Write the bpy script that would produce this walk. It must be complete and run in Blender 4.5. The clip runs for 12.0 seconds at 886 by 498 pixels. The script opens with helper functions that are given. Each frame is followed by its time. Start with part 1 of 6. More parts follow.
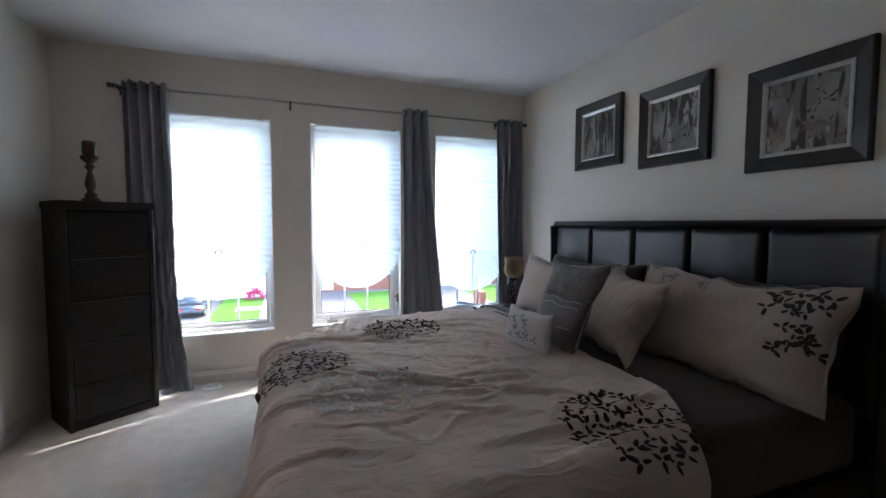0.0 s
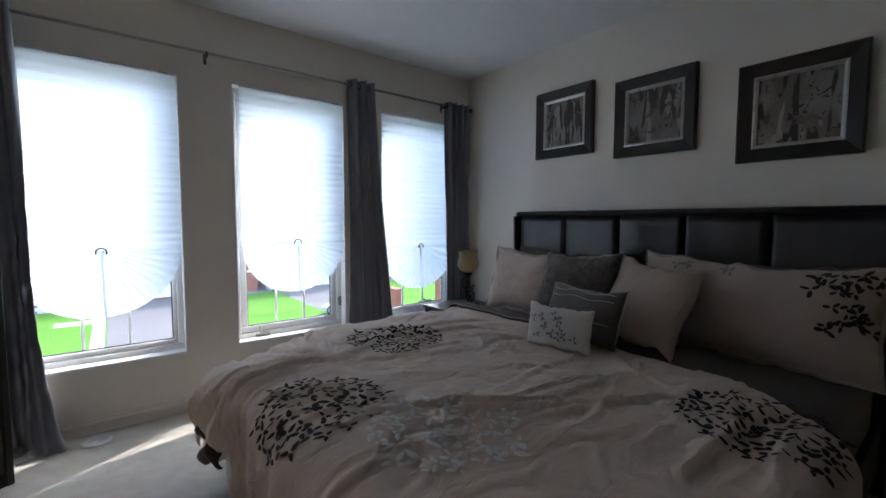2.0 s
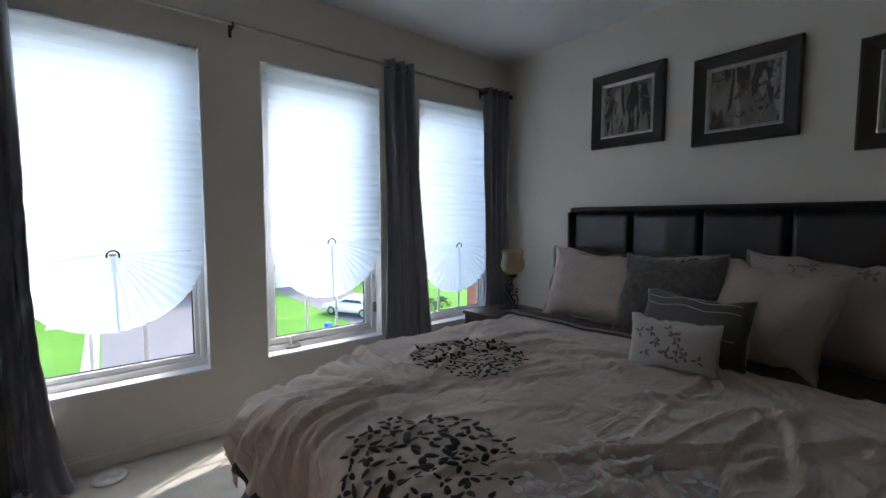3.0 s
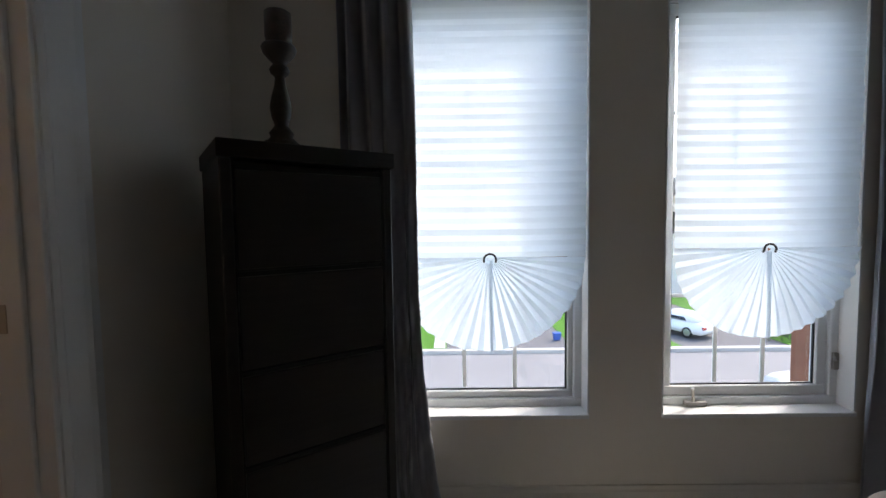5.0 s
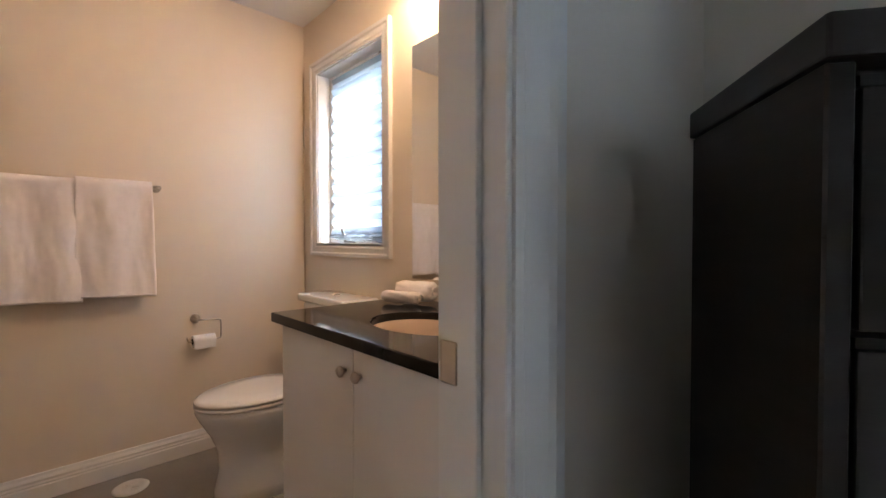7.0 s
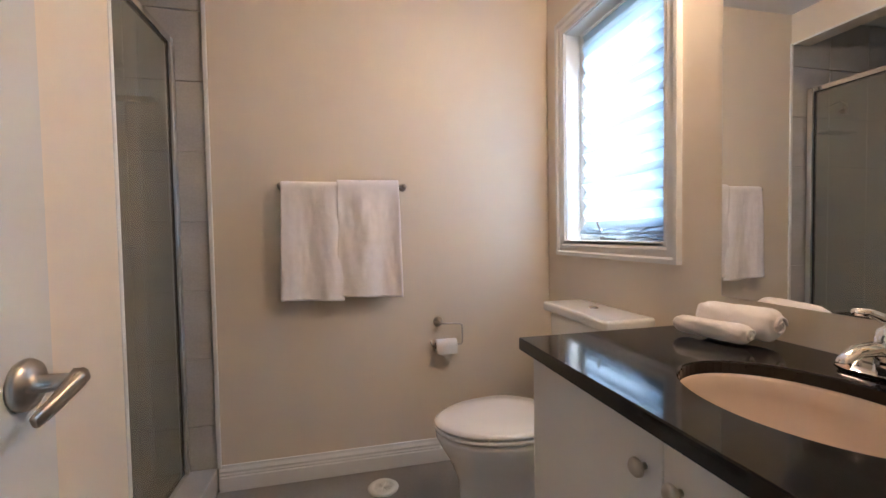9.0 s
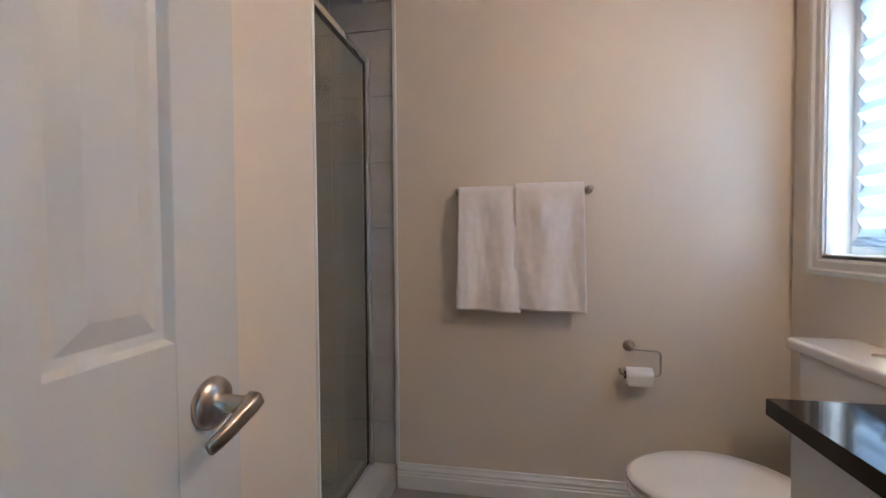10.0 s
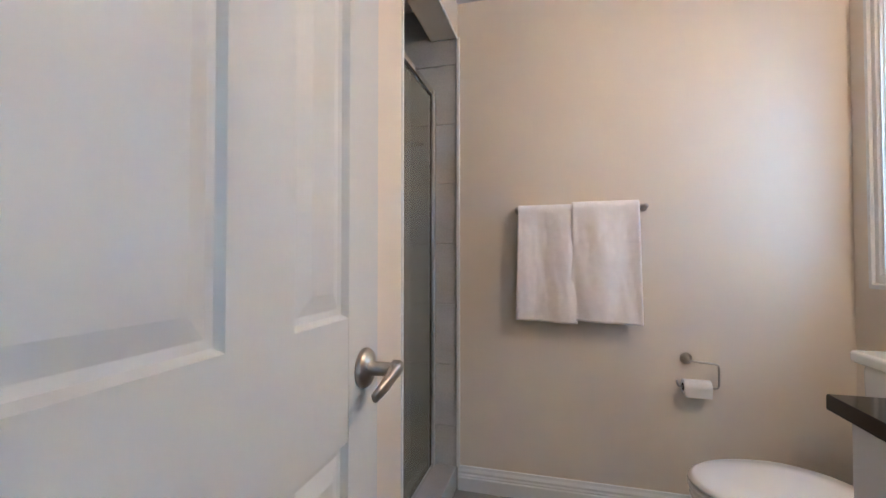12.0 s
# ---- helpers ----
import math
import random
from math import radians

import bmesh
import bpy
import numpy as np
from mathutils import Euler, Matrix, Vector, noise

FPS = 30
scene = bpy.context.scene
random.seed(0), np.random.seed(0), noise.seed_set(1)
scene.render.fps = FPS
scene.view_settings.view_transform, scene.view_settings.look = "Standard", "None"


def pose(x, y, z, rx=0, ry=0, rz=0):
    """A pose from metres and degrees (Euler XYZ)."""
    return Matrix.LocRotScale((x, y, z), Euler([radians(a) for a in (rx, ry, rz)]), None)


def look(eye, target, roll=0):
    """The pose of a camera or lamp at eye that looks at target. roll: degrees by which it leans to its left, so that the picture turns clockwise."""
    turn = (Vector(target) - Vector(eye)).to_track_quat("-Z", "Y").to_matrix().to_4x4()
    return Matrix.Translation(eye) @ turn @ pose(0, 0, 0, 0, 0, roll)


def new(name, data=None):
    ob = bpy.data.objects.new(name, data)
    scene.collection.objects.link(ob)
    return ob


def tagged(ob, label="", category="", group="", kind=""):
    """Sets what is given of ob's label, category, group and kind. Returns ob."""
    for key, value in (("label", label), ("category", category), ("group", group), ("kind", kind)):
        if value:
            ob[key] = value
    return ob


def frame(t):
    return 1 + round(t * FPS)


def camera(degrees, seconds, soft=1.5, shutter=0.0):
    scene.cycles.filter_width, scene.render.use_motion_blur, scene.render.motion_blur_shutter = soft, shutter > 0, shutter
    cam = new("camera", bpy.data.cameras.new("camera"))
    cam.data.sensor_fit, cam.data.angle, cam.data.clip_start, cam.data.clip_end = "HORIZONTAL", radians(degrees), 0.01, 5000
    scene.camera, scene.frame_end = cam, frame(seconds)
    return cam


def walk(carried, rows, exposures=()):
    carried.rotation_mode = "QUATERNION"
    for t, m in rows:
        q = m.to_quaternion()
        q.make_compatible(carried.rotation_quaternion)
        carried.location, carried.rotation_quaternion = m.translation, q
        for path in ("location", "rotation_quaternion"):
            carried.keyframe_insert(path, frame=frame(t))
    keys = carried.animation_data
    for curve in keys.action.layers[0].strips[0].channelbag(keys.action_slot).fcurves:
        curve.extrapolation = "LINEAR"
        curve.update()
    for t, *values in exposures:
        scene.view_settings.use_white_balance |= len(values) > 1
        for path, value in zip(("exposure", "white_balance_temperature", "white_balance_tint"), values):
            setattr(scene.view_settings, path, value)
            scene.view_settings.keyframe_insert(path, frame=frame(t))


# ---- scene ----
cam = camera(92.7, 12.0)
PATH = [
    (0, (-0.795, 0.95, 1.222), (-0.093, 2.819, 1.104), 0.2),
    (0.5, (-0.889, 1.08, 1.197), (-0.081, 2.905, 1.081), 0.2),
    (1, (-1.046, 1.238, 1.189), (-0.065, 2.977, 1.071), 0.3),
    (1.5, (-1.164, 1.383, 1.184), (-0.013, 3.015, 1.063), 0.3),
    (2, (-1.219, 1.603, 1.176), (0.014, 3.172, 1.042), 0.2),
    (2.5, (-1.27, 1.838, 1.189), (-0.002, 3.378, 1.052), 0.1),
    (2.7, (-1.291, 1.937, 1.178), (-0.016, 3.472, 1.036), 0.1),
    (4.3, (-1.311, 2.641, 1.157), (-0.656, 4.526, 1.017), -0.7),
    (4.5, (-1.336, 2.732, 1.146), (-0.851, 4.668, 1.011), -0.7),
    (5, (-1.429, 2.917, 1.136), (-1.45, 4.914, 1.02), -0.8),
    (5.5, (-1.541, 3.056, 1.158), (-2.018, 4.994, 1.035), -0.7),
    (6, (-1.59, 3.133, 1.105), (-2.583, 4.869, 1.071), -0.4),
    (6.5, (-1.745, 3.242, 1.112), (-2.998, 4.8, 1.06), -0.4),
    (6.7, (-1.82, 3.285, 1.114), (-3.156, 4.773, 1.066), -0.4),
    (8.3, (-2.271, 3.553, 1.185), (-4.065, 4.434, 1.094), -0.1),
    (8.5, (-2.295, 3.534, 1.182), (-4.135, 4.311, 1.081), -1.2),
    (9, (-2.381, 3.493, 1.151), (-4.327, 3.949, 1.08), -1.0),
    (9.5, (-2.479, 3.494, 1.175), (-4.478, 3.526, 1.107), -0.7),
    (10, (-2.544, 3.483, 1.179), (-4.512, 3.131, 1.124), -0.4),
    (10.5, (-2.542, 3.471, 1.169), (-4.477, 2.967, 1.152), -0.2),
    (11, (-2.521, 3.471, 1.167), (-4.443, 2.921, 1.175), -0.2),
    (11.5, (-2.458, 3.44, 1.159), (-4.38, 2.887, 1.183), -0.0),
    (12, (-2.367, 3.408, 1.153), (-4.296, 2.881, 1.194), 0.0),
]
EXPOSURE = [(0.0, 3.76, 6250, 12), (1.5, 3.28, 6250, 11), (2.5, 3.17, 6300, 10), (4.5, 2.44, 6550, 9), (5.0, 2.34, 6650, 10), (5.5, 2.6, 6650, 9), (6.0, 2.68, 6450, 9), (6.5, 3.5, 6350, 9), (8.5, 4.30, 5500, 4), (9.0, 4.08, 5350, 3), (9.5, 3.74, 5060, 2), (10.0, 3.78, 4970, 1), (10.5, 4.0, 4860, -1), (12.0, 4.22, 4770, -1)]
walk(cam, [(t, look(eye, target, roll)) for t, eye, target, roll in PATH], EXPOSURE)


# ---- world, sun, lamps ----
SUN_DIR = Vector((0.63, 0.343, 0.71)).normalized()      # towards the sun
world = bpy.data.worlds.new("world")
scene.world = world
world.use_nodes = True
wn = world.node_tree
sky = wn.nodes.new("ShaderNodeTexSky")
sky.sky_type = "NISHITA"
sky.sun_disc = False
sky.sun_elevation = math.asin(SUN_DIR.z)
sky.sun_rotation = math.atan2(SUN_DIR.x, SUN_DIR.y)
sky.air_density, sky.dust_density, sky.ozone_density = 1.0, 2.0, 1.0
wn.links.new(sky.outputs[0], wn.nodes["Background"].inputs[0])
wn.nodes["Background"].inputs[1].default_value = 0.15
sun_data = bpy.data.lights.new("sun", "SUN")
sun_data.energy, sun_data.angle, sun_data.color = 0.6, radians(0.53), (1.0, 0.95, 0.88)
sun = new("sun", sun_data)
sun.matrix_world = look(SUN_DIR * 40, (0, 0, 0))


# ---- materials ----
def mat(name, color, rough=0.6, metal=0.0, var=0.12, scale=8.0, bump=0.0, bscale=120.0, spec=0.5, trans=0.0, sheen=0.0, coat=0.0, stretch=(1, 1, 1), dark=None, bdist=0.004):
    """A principled material with colour variation at two scales and a fine relief."""
    m = bpy.data.materials.new(name)
    m.use_nodes = True
    nt = m.node_tree
    p = nt.nodes["Principled BSDF"]
    p.inputs["Roughness"].default_value = rough
    p.inputs["Metallic"].default_value = metal
    p.inputs["Specular IOR Level"].default_value = spec
    p.inputs["Transmission Weight"].default_value = trans
    p.inputs["Sheen Weight"].default_value = sheen
    p.inputs["Coat Weight"].default_value = coat
    p.inputs["Coat Roughness"].default_value = 0.08
    tc = nt.nodes.new("ShaderNodeTexCoord")
    mp = nt.nodes.new("ShaderNodeMapping")
    mp.inputs["Scale"].default_value = stretch
    nt.links.new(tc.outputs["Object"], mp.inputs["Vector"])
    big = nt.nodes.new("ShaderNodeTexNoise")
    big.inputs["Scale"].default_value = scale
    big.inputs["Detail"].default_value = 5
    fine = nt.nodes.new("ShaderNodeTexNoise")
    fine.inputs["Scale"].default_value = bscale
    fine.inputs["Detail"].default_value = 3
    nt.links.new(mp.outputs[0], big.inputs["Vector"])
    nt.links.new(mp.outputs[0], fine.inputs["Vector"])
    both = nt.nodes.new("ShaderNodeMath")
    both.operation = "MULTIPLY_ADD"
    both.inputs[1].default_value = 0.35
    nt.links.new(fine.outputs[0], both.inputs[0])
    scaled = nt.nodes.new("ShaderNodeMath")
    scaled.operation = "MULTIPLY"
    scaled.inputs[1].default_value = 0.65
    nt.links.new(big.outputs[0], scaled.inputs[0])
    nt.links.new(scaled.outputs[0], both.inputs[2])
    ramp = nt.nodes.new("ShaderNodeValToRGB")
    lo = dark or tuple(c * (1 - var) for c in color)
    hi = tuple(min(1.0, c * (1 + var * 0.6)) for c in color)
    ramp.color_ramp.elements[0].position, ramp.color_ramp.elements[1].position = 0.3, 0.7
    ramp.color_ramp.elements[0].color, ramp.color_ramp.elements[1].color = (*lo, 1), (*hi, 1)
    nt.links.new(both.outputs[0], ramp.inputs[0])
    nt.links.new(ramp.outputs[0], p.inputs["Base Color"])
    if bump:
        b = nt.nodes.new("ShaderNodeBump")
        b.inputs["Strength"].default_value = bump
        b.inputs["Distance"].default_value = bdist
        nt.links.new(both.outputs[0], b.inputs["Height"])
        nt.links.new(b.outputs[0], p.inputs["Normal"])
    return m


def paper(name, color, share=0.55):
    """Thin translucent paper or cloth: light passes through it, scattered."""
    m = mat(name, color, 0.9, var=0.03, scale=30, spec=0.1)
    nt = m.node_tree
    p, out = nt.nodes["Principled BSDF"], nt.nodes["Material Output"]
    tl = nt.nodes.new("ShaderNodeBsdfTranslucent")
    tl.inputs[0].default_value = (*color, 1)
    mix = nt.nodes.new("ShaderNodeMixShader")
    mix.inputs[0].default_value = share
    nt.links.new(p.outputs[0], mix.inputs[1])
    nt.links.new(tl.outputs[0], mix.inputs[2])
    nt.links.new(mix.outputs[0], out.inputs[0])
    return m


def glass(name, color=(1, 1, 1), rough=0.0, ior=1.45):
    m = bpy.data.materials.new(name)
    m.use_nodes = True
    p = m.node_tree.nodes["Principled BSDF"]
    p.inputs["Base Color"].default_value = (*color, 1)
    p.inputs["Roughness"].default_value = rough
    p.inputs["IOR"].default_value = ior
    p.inputs["Transmission Weight"].default_value = 1.0
    return m


def glow(name, color, strength):
    m = bpy.data.materials.new(name)
    m.use_nodes = True
    p = m.node_tree.nodes["Principled BSDF"]
    p.inputs["Base Color"].default_value = (*color, 1)
    p.inputs["Emission Color"].default_value = (*color, 1)
    p.inputs["Emission Strength"].default_value = strength
    return m


M = {}
M["wall"] = mat("wall_paint", (0.80, 0.745, 0.665), 0.85, var=0.03, scale=1.5, bump=0.12, bscale=260, spec=0.3, bdist=0.002)
M["bath_wall"] = mat("bath_wall_paint", (0.785, 0.708, 0.60), 0.6, var=0.03, scale=1.5, bump=0.1, bscale=260, spec=0.4, bdist=0.002)
M["ceiling"] = mat("ceiling_paint", (0.82, 0.82, 0.81), 0.9, var=0.04, scale=3, bump=0.35, bscale=180, spec=0.2)
M["carpet"] = mat("carpet", (0.71, 0.665, 0.585), 1.0, var=0.16, scale=14, bump=1.0, bscale=420, spec=0.1, sheen=0.3, bdist=0.008)
M["bath_floor"] = mat("bath_floor_vinyl", (0.30, 0.28, 0.26), 0.45, var=0.12, scale=5, bump=0.15, bscale=90)
M["trim"] = mat("white_trim_paint", (0.80, 0.80, 0.79), 0.45, var=0.02, scale=3, bump=0.03)
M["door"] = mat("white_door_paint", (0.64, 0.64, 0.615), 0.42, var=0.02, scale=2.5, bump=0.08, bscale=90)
M["vinyl"] = mat("white_window_vinyl", (0.82, 0.83, 0.84), 0.35, var=0.02, scale=4)
M["paper"] = paper("pleated_paper", (0.78, 0.855, 0.92), 0.66)
# bath shade: same paper, coloured darker and bluer to hold back daylight
M["paper_dim"] = paper("dim_pleated_paper", (0.50, 0.57, 0.64), 0.80)
M["clip"] = mat("dark_plastic_clip", (0.03, 0.03, 0.035), 0.5)
M["pane"] = glass("window_glass")
M["curtain"] = mat("grey_curtain_cloth", (0.215, 0.215, 0.245), 0.34, var=0.12, scale=6, bump=0.2, bscale=300, sheen=0.6, stretch=(1, 1, 0.25))
M["crank"] = mat("grey_crank_metal", (0.30, 0.29, 0.28), 0.45, 0.3, var=0.1)
M["rod"] = mat("brushed_nickel_rod", (0.45, 0.43, 0.40), 0.35, 1.0, var=0.1)
M["grommet"] = mat("dark_metal_ring", (0.10, 0.10, 0.10), 0.35, 1.0)
M["espresso"] = mat("espresso_wood", (0.020, 0.017, 0.016), 0.45, spec=0.35, var=0.35, scale=6, bump=0.15, bscale=70, stretch=(1, 1, 9))
M["walnut"] = mat("dark_walnut", (0.050, 0.034, 0.028), 0.40, spec=0.45, var=0.35, scale=6, bump=0.12, bscale=70, stretch=(1, 9, 1))
M["groove_shade"] = mat("drawer_gap_shade", (0.004, 0.004, 0.004), 0.8)
M["leather"] = mat("black_leather", (0.026, 0.027, 0.032), 0.44, spec=0.65, var=0.25, scale=18, bump=0.25, bscale=230, coat=0.15)
M["duvet"] = mat("taupe_cotton", (0.74, 0.595, 0.51), 0.85, var=0.06, scale=4, bump=0.25, bscale=320, sheen=0.25, spec=0.2)
def wrinkled(m, scale, stretch, depth):
    """Adds sharp small creases to a cloth's relief."""
    nt = m.node_tree
    tc, mp = nt.nodes.new("ShaderNodeTexCoord"), nt.nodes.new("ShaderNodeMapping")
    mp.inputs["Scale"].default_value = stretch
    mp.inputs["Rotation"].default_value = (0, 0, 0.5)
    nz = nt.nodes.new("ShaderNodeTexNoise")
    nz.inputs["Scale"].default_value, nz.inputs["Detail"].default_value, nz.inputs["Distortion"].default_value = scale, 4, 1.4
    sb, ab, bp = nt.nodes.new("ShaderNodeMath"), nt.nodes.new("ShaderNodeMath"), nt.nodes.new("ShaderNodeBump")
    sb.operation, ab.operation = "SUBTRACT", "ABSOLUTE"
    sb.inputs[1].default_value = 0.5
    bp.invert = True
    bp.inputs["Distance"].default_value = depth
    p = nt.nodes["Principled BSDF"]
    old = p.inputs["Normal"].links[0].from_node
    nt.links.new(tc.outputs["Object"], mp.inputs["Vector"])
    nt.links.new(mp.outputs[0], nz.inputs["Vector"])
    nt.links.new(nz.outputs[0], sb.inputs[0])
    nt.links.new(sb.outputs[0], ab.inputs[0])
    nt.links.new(ab.outputs[0], bp.inputs["Height"])
    nt.links.new(bp.outputs[0], old.inputs["Normal"])


wrinkled(M["duvet"], 5.0, (1, 2.6, 1), 0.019)
M["sheet"] = mat("brown_cotton", (0.072, 0.052, 0.044), 0.85, var=0.12, scale=6, bump=0.25, bscale=300, sheen=0.2, spec=0.2)
M["sham"] = mat("taupe_sham_cotton", (0.46, 0.37, 0.32), 0.85, var=0.06, scale=6, bump=0.25, bscale=320, sheen=0.25, spec=0.2)
wrinkled(M["sham"], 7.0, (1, 1.6, 1), 0.009)
M["fur"] = mat("dark_grey_plush", (0.13, 0.115, 0.10), 0.95, var=0.55, scale=38, bump=1.0, bscale=240, sheen=0.5, spec=0.1, bdist=0.012)
M["darkcush"] = mat("charcoal_cushion_cloth", (0.10, 0.088, 0.08), 0.8, var=0.15, scale=12, bump=0.3, bscale=300, sheen=0.3)
M["piping"] = mat("pale_stitching", (0.48, 0.45, 0.41), 0.8)
M["white_cloth"] = mat("white_cushion_cloth", (0.62, 0.58, 0.54), 0.85, var=0.05, scale=10, bump=0.25, bscale=300, sheen=0.2)
M["leaf_dark"] = mat("dark_brown_embroidery", (0.032, 0.022, 0.018), 0.7, var=0.6, scale=25, bump=0.5, bscale=500)
M["leaf_white"] = mat("white_embroidery", (0.84, 0.80, 0.76), 0.7, var=0.15, scale=25, bump=0.5, bscale=500)
M["leaf_grey"] = mat("grey_print", (0.24, 0.21, 0.20), 0.8)
M["frame"] = mat("dark_bronze_frame", (0.028, 0.023, 0.022), 0.38, var=0.3, scale=9, bump=0.2, bscale=60)
M["silver"] = mat("silver_inner_moulding", (0.55, 0.53, 0.50), 0.35, 0.9, var=0.25, scale=30)
M["mercury"] = mat("amber_crackle_glass", (0.065, 0.036, 0.026), 0.28, var=0.6, scale=40, bump=0.4, bscale=160, coat=0.3)
M["turned"] = mat("distressed_dark_wood", (0.04, 0.028, 0.021), 0.55, var=0.6, scale=22, bump=0.4, bscale=90)
M["iron"] = mat("wrought_iron", (0.02, 0.018, 0.017), 0.5, 0.6, var=0.3, bump=0.3)
M["amber"] = glass("amber_glass", (0.86, 0.70, 0.45), 0.42, 1.3)
M["vent"] = mat("white_plastic_vent", (0.75, 0.75, 0.74), 0.45)
M["hole"] = mat("vent_core", (0.45, 0.43, 0.40), 0.8)
M["granite"] = mat("black_granite", (0.010, 0.010, 0.011), 0.07, var=0.5, scale=160, spec=0.42, bscale=600)
M["cabinet"] = mat("white_cabinet_paint", (0.76, 0.75, 0.73), 0.4, var=0.02, scale=3)
M["ceramic"] = mat("white_ceramic", (0.82, 0.81, 0.79), 0.1, var=0.02, scale=3, coat=0.3)
M["biscuit"] = mat("biscuit_ceramic", (0.60, 0.49, 0.40), 0.12, var=0.02, scale=3, coat=0.3)
M["chrome"] = mat("chrome", (0.82, 0.82, 0.83), 0.06, 1.0, var=0.02)
M["satin"] = mat("satin_aluminium", (0.74, 0.74, 0.74), 0.28, 0.95, var=0.04)
M["nickel"] = mat("satin_nickel", (0.50, 0.46, 0.41), 0.3, 1.0, var=0.06)
M["mirror"] = mat("mirror", (0.90, 0.91, 0.90), 0.005, 1.0, var=0.0)
M["towel"] = mat("white_terry", (0.90, 0.86, 0.86), 1.0, var=0.05, scale=30, bump=0.7, bscale=420, sheen=0.5, spec=0.1, bdist=0.005)
M["tissue"] = mat("tissue_paper", (0.82, 0.81, 0.79), 0.95, var=0.03)
M["card"] = mat("dark_roll_core", (0.05, 0.045, 0.04), 0.9)
M["tile"] = mat("grey_marble_tile", (0.50, 0.495, 0.485), 0.28, var=0.22, scale=4, bump=0.05)
M["grout"] = mat("grey_grout", (0.42, 0.415, 0.41), 0.9)
M["shower_glass"] = glass("shower_glass", (0.90, 0.93, 0.90))
_nt = M["shower_glass"].node_tree
_haze, _mx = _nt.nodes.new("ShaderNodeBsdfDiffuse"), _nt.nodes.new("ShaderNodeMixShader")      # soap film on the pane
_haze.inputs[0].default_value = (0.33, 0.33, 0.28, 1)
_mx.inputs[0].default_value = 0.3
_nt.links.new(_nt.nodes["Principled BSDF"].outputs[0], _mx.inputs[1])
_nt.links.new(_haze.outputs[0], _mx.inputs[2])
_nt.links.new(_mx.outputs[0], _nt.nodes["Material Output"].inputs[0])
M["pot"] = mat("white_glazed_pot", (0.56, 0.54, 0.53), 0.25, var=0.02, coat=0.2)
M["soil"] = mat("soil", (0.06, 0.04, 0.03), 0.95, var=0.5, scale=60, bump=1.0)
M["leafgreen"] = mat("orchid_leaf", (0.02, 0.035, 0.018), 0.4, var=0.3, scale=12)
M["petal"] = paper("yellow_petal", (0.70, 0.47, 0.14), 0.25)
M["lip"] = mat("red_orchid_lip", (0.45, 0.03, 0.05), 0.5, var=0.3, scale=60)
M["stem"] = mat("orchid_stem", (0.06, 0.08, 0.03), 0.5)
M["shade"] = glass("lamp_shade_glass", (0.86, 0.88, 0.82), 0.25, 1.3)
M["bronze"] = mat("dark_bronze", (0.05, 0.04, 0.032), 0.35, 0.9)
M["lawn"] = mat("lawn", (0.085, 0.20, 0.03), 0.95, var=0.3, scale=0.8, bump=0.6, bscale=30, spec=0.1)
M["road"] = mat("street_asphalt", (0.21, 0.20, 0.195), 0.9, var=0.12, scale=0.6, bump=0.3, bscale=60)
M["drive"] = mat("driveway_asphalt", (0.12, 0.115, 0.115), 0.9, var=0.15, scale=0.6, bump=0.3, bscale=60)
M["concrete"] = mat("concrete", (0.45, 0.43, 0.40), 0.9, var=0.1, scale=1.2, bump=0.3, bscale=60)
M["brick"] = mat("red_brick", (0.30, 0.12, 0.08), 0.9, var=0.25, scale=6)
M["siding"] = mat("pale_siding", (0.62, 0.60, 0.56), 0.8, var=0.05, scale=2)
M["roof"] = mat("grey_shingle", (0.10, 0.095, 0.09), 0.95, var=0.25, scale=5)
M["car_white"] = mat("white_car_paint", (0.78, 0.78, 0.78), 0.25, var=0.01, coat=0.6)
M["car_dark"] = mat("dark_blue_car_paint", (0.03, 0.04, 0.055), 0.25, var=0.01, coat=0.6)
M["car_glass"] = mat("car_window", (0.015, 0.018, 0.02), 0.08, var=0.1)
M["tyre"] = mat("tyre_rubber", (0.015, 0.015, 0.015), 0.85)
M["rim"] = mat("alloy_rim", (0.5, 0.5, 0.5), 0.3, 1.0)
M["taillight"] = mat("red_tail_light", (0.35, 0.01, 0.01), 0.2, coat=0.5)
M["bin"] = mat("blue_bin_plastic", (0.03, 0.10, 0.42), 0.5)
M["flower"] = mat("red_flowers", (0.55, 0.03, 0.12), 0.8, var=0.3, scale=20)
M["bush"] = mat("shrub_leaf", (0.05, 0.085, 0.025), 0.8, var=0.4, scale=8)
M["fence"] = mat("white_rail", (0.72, 0.72, 0.72), 0.6)


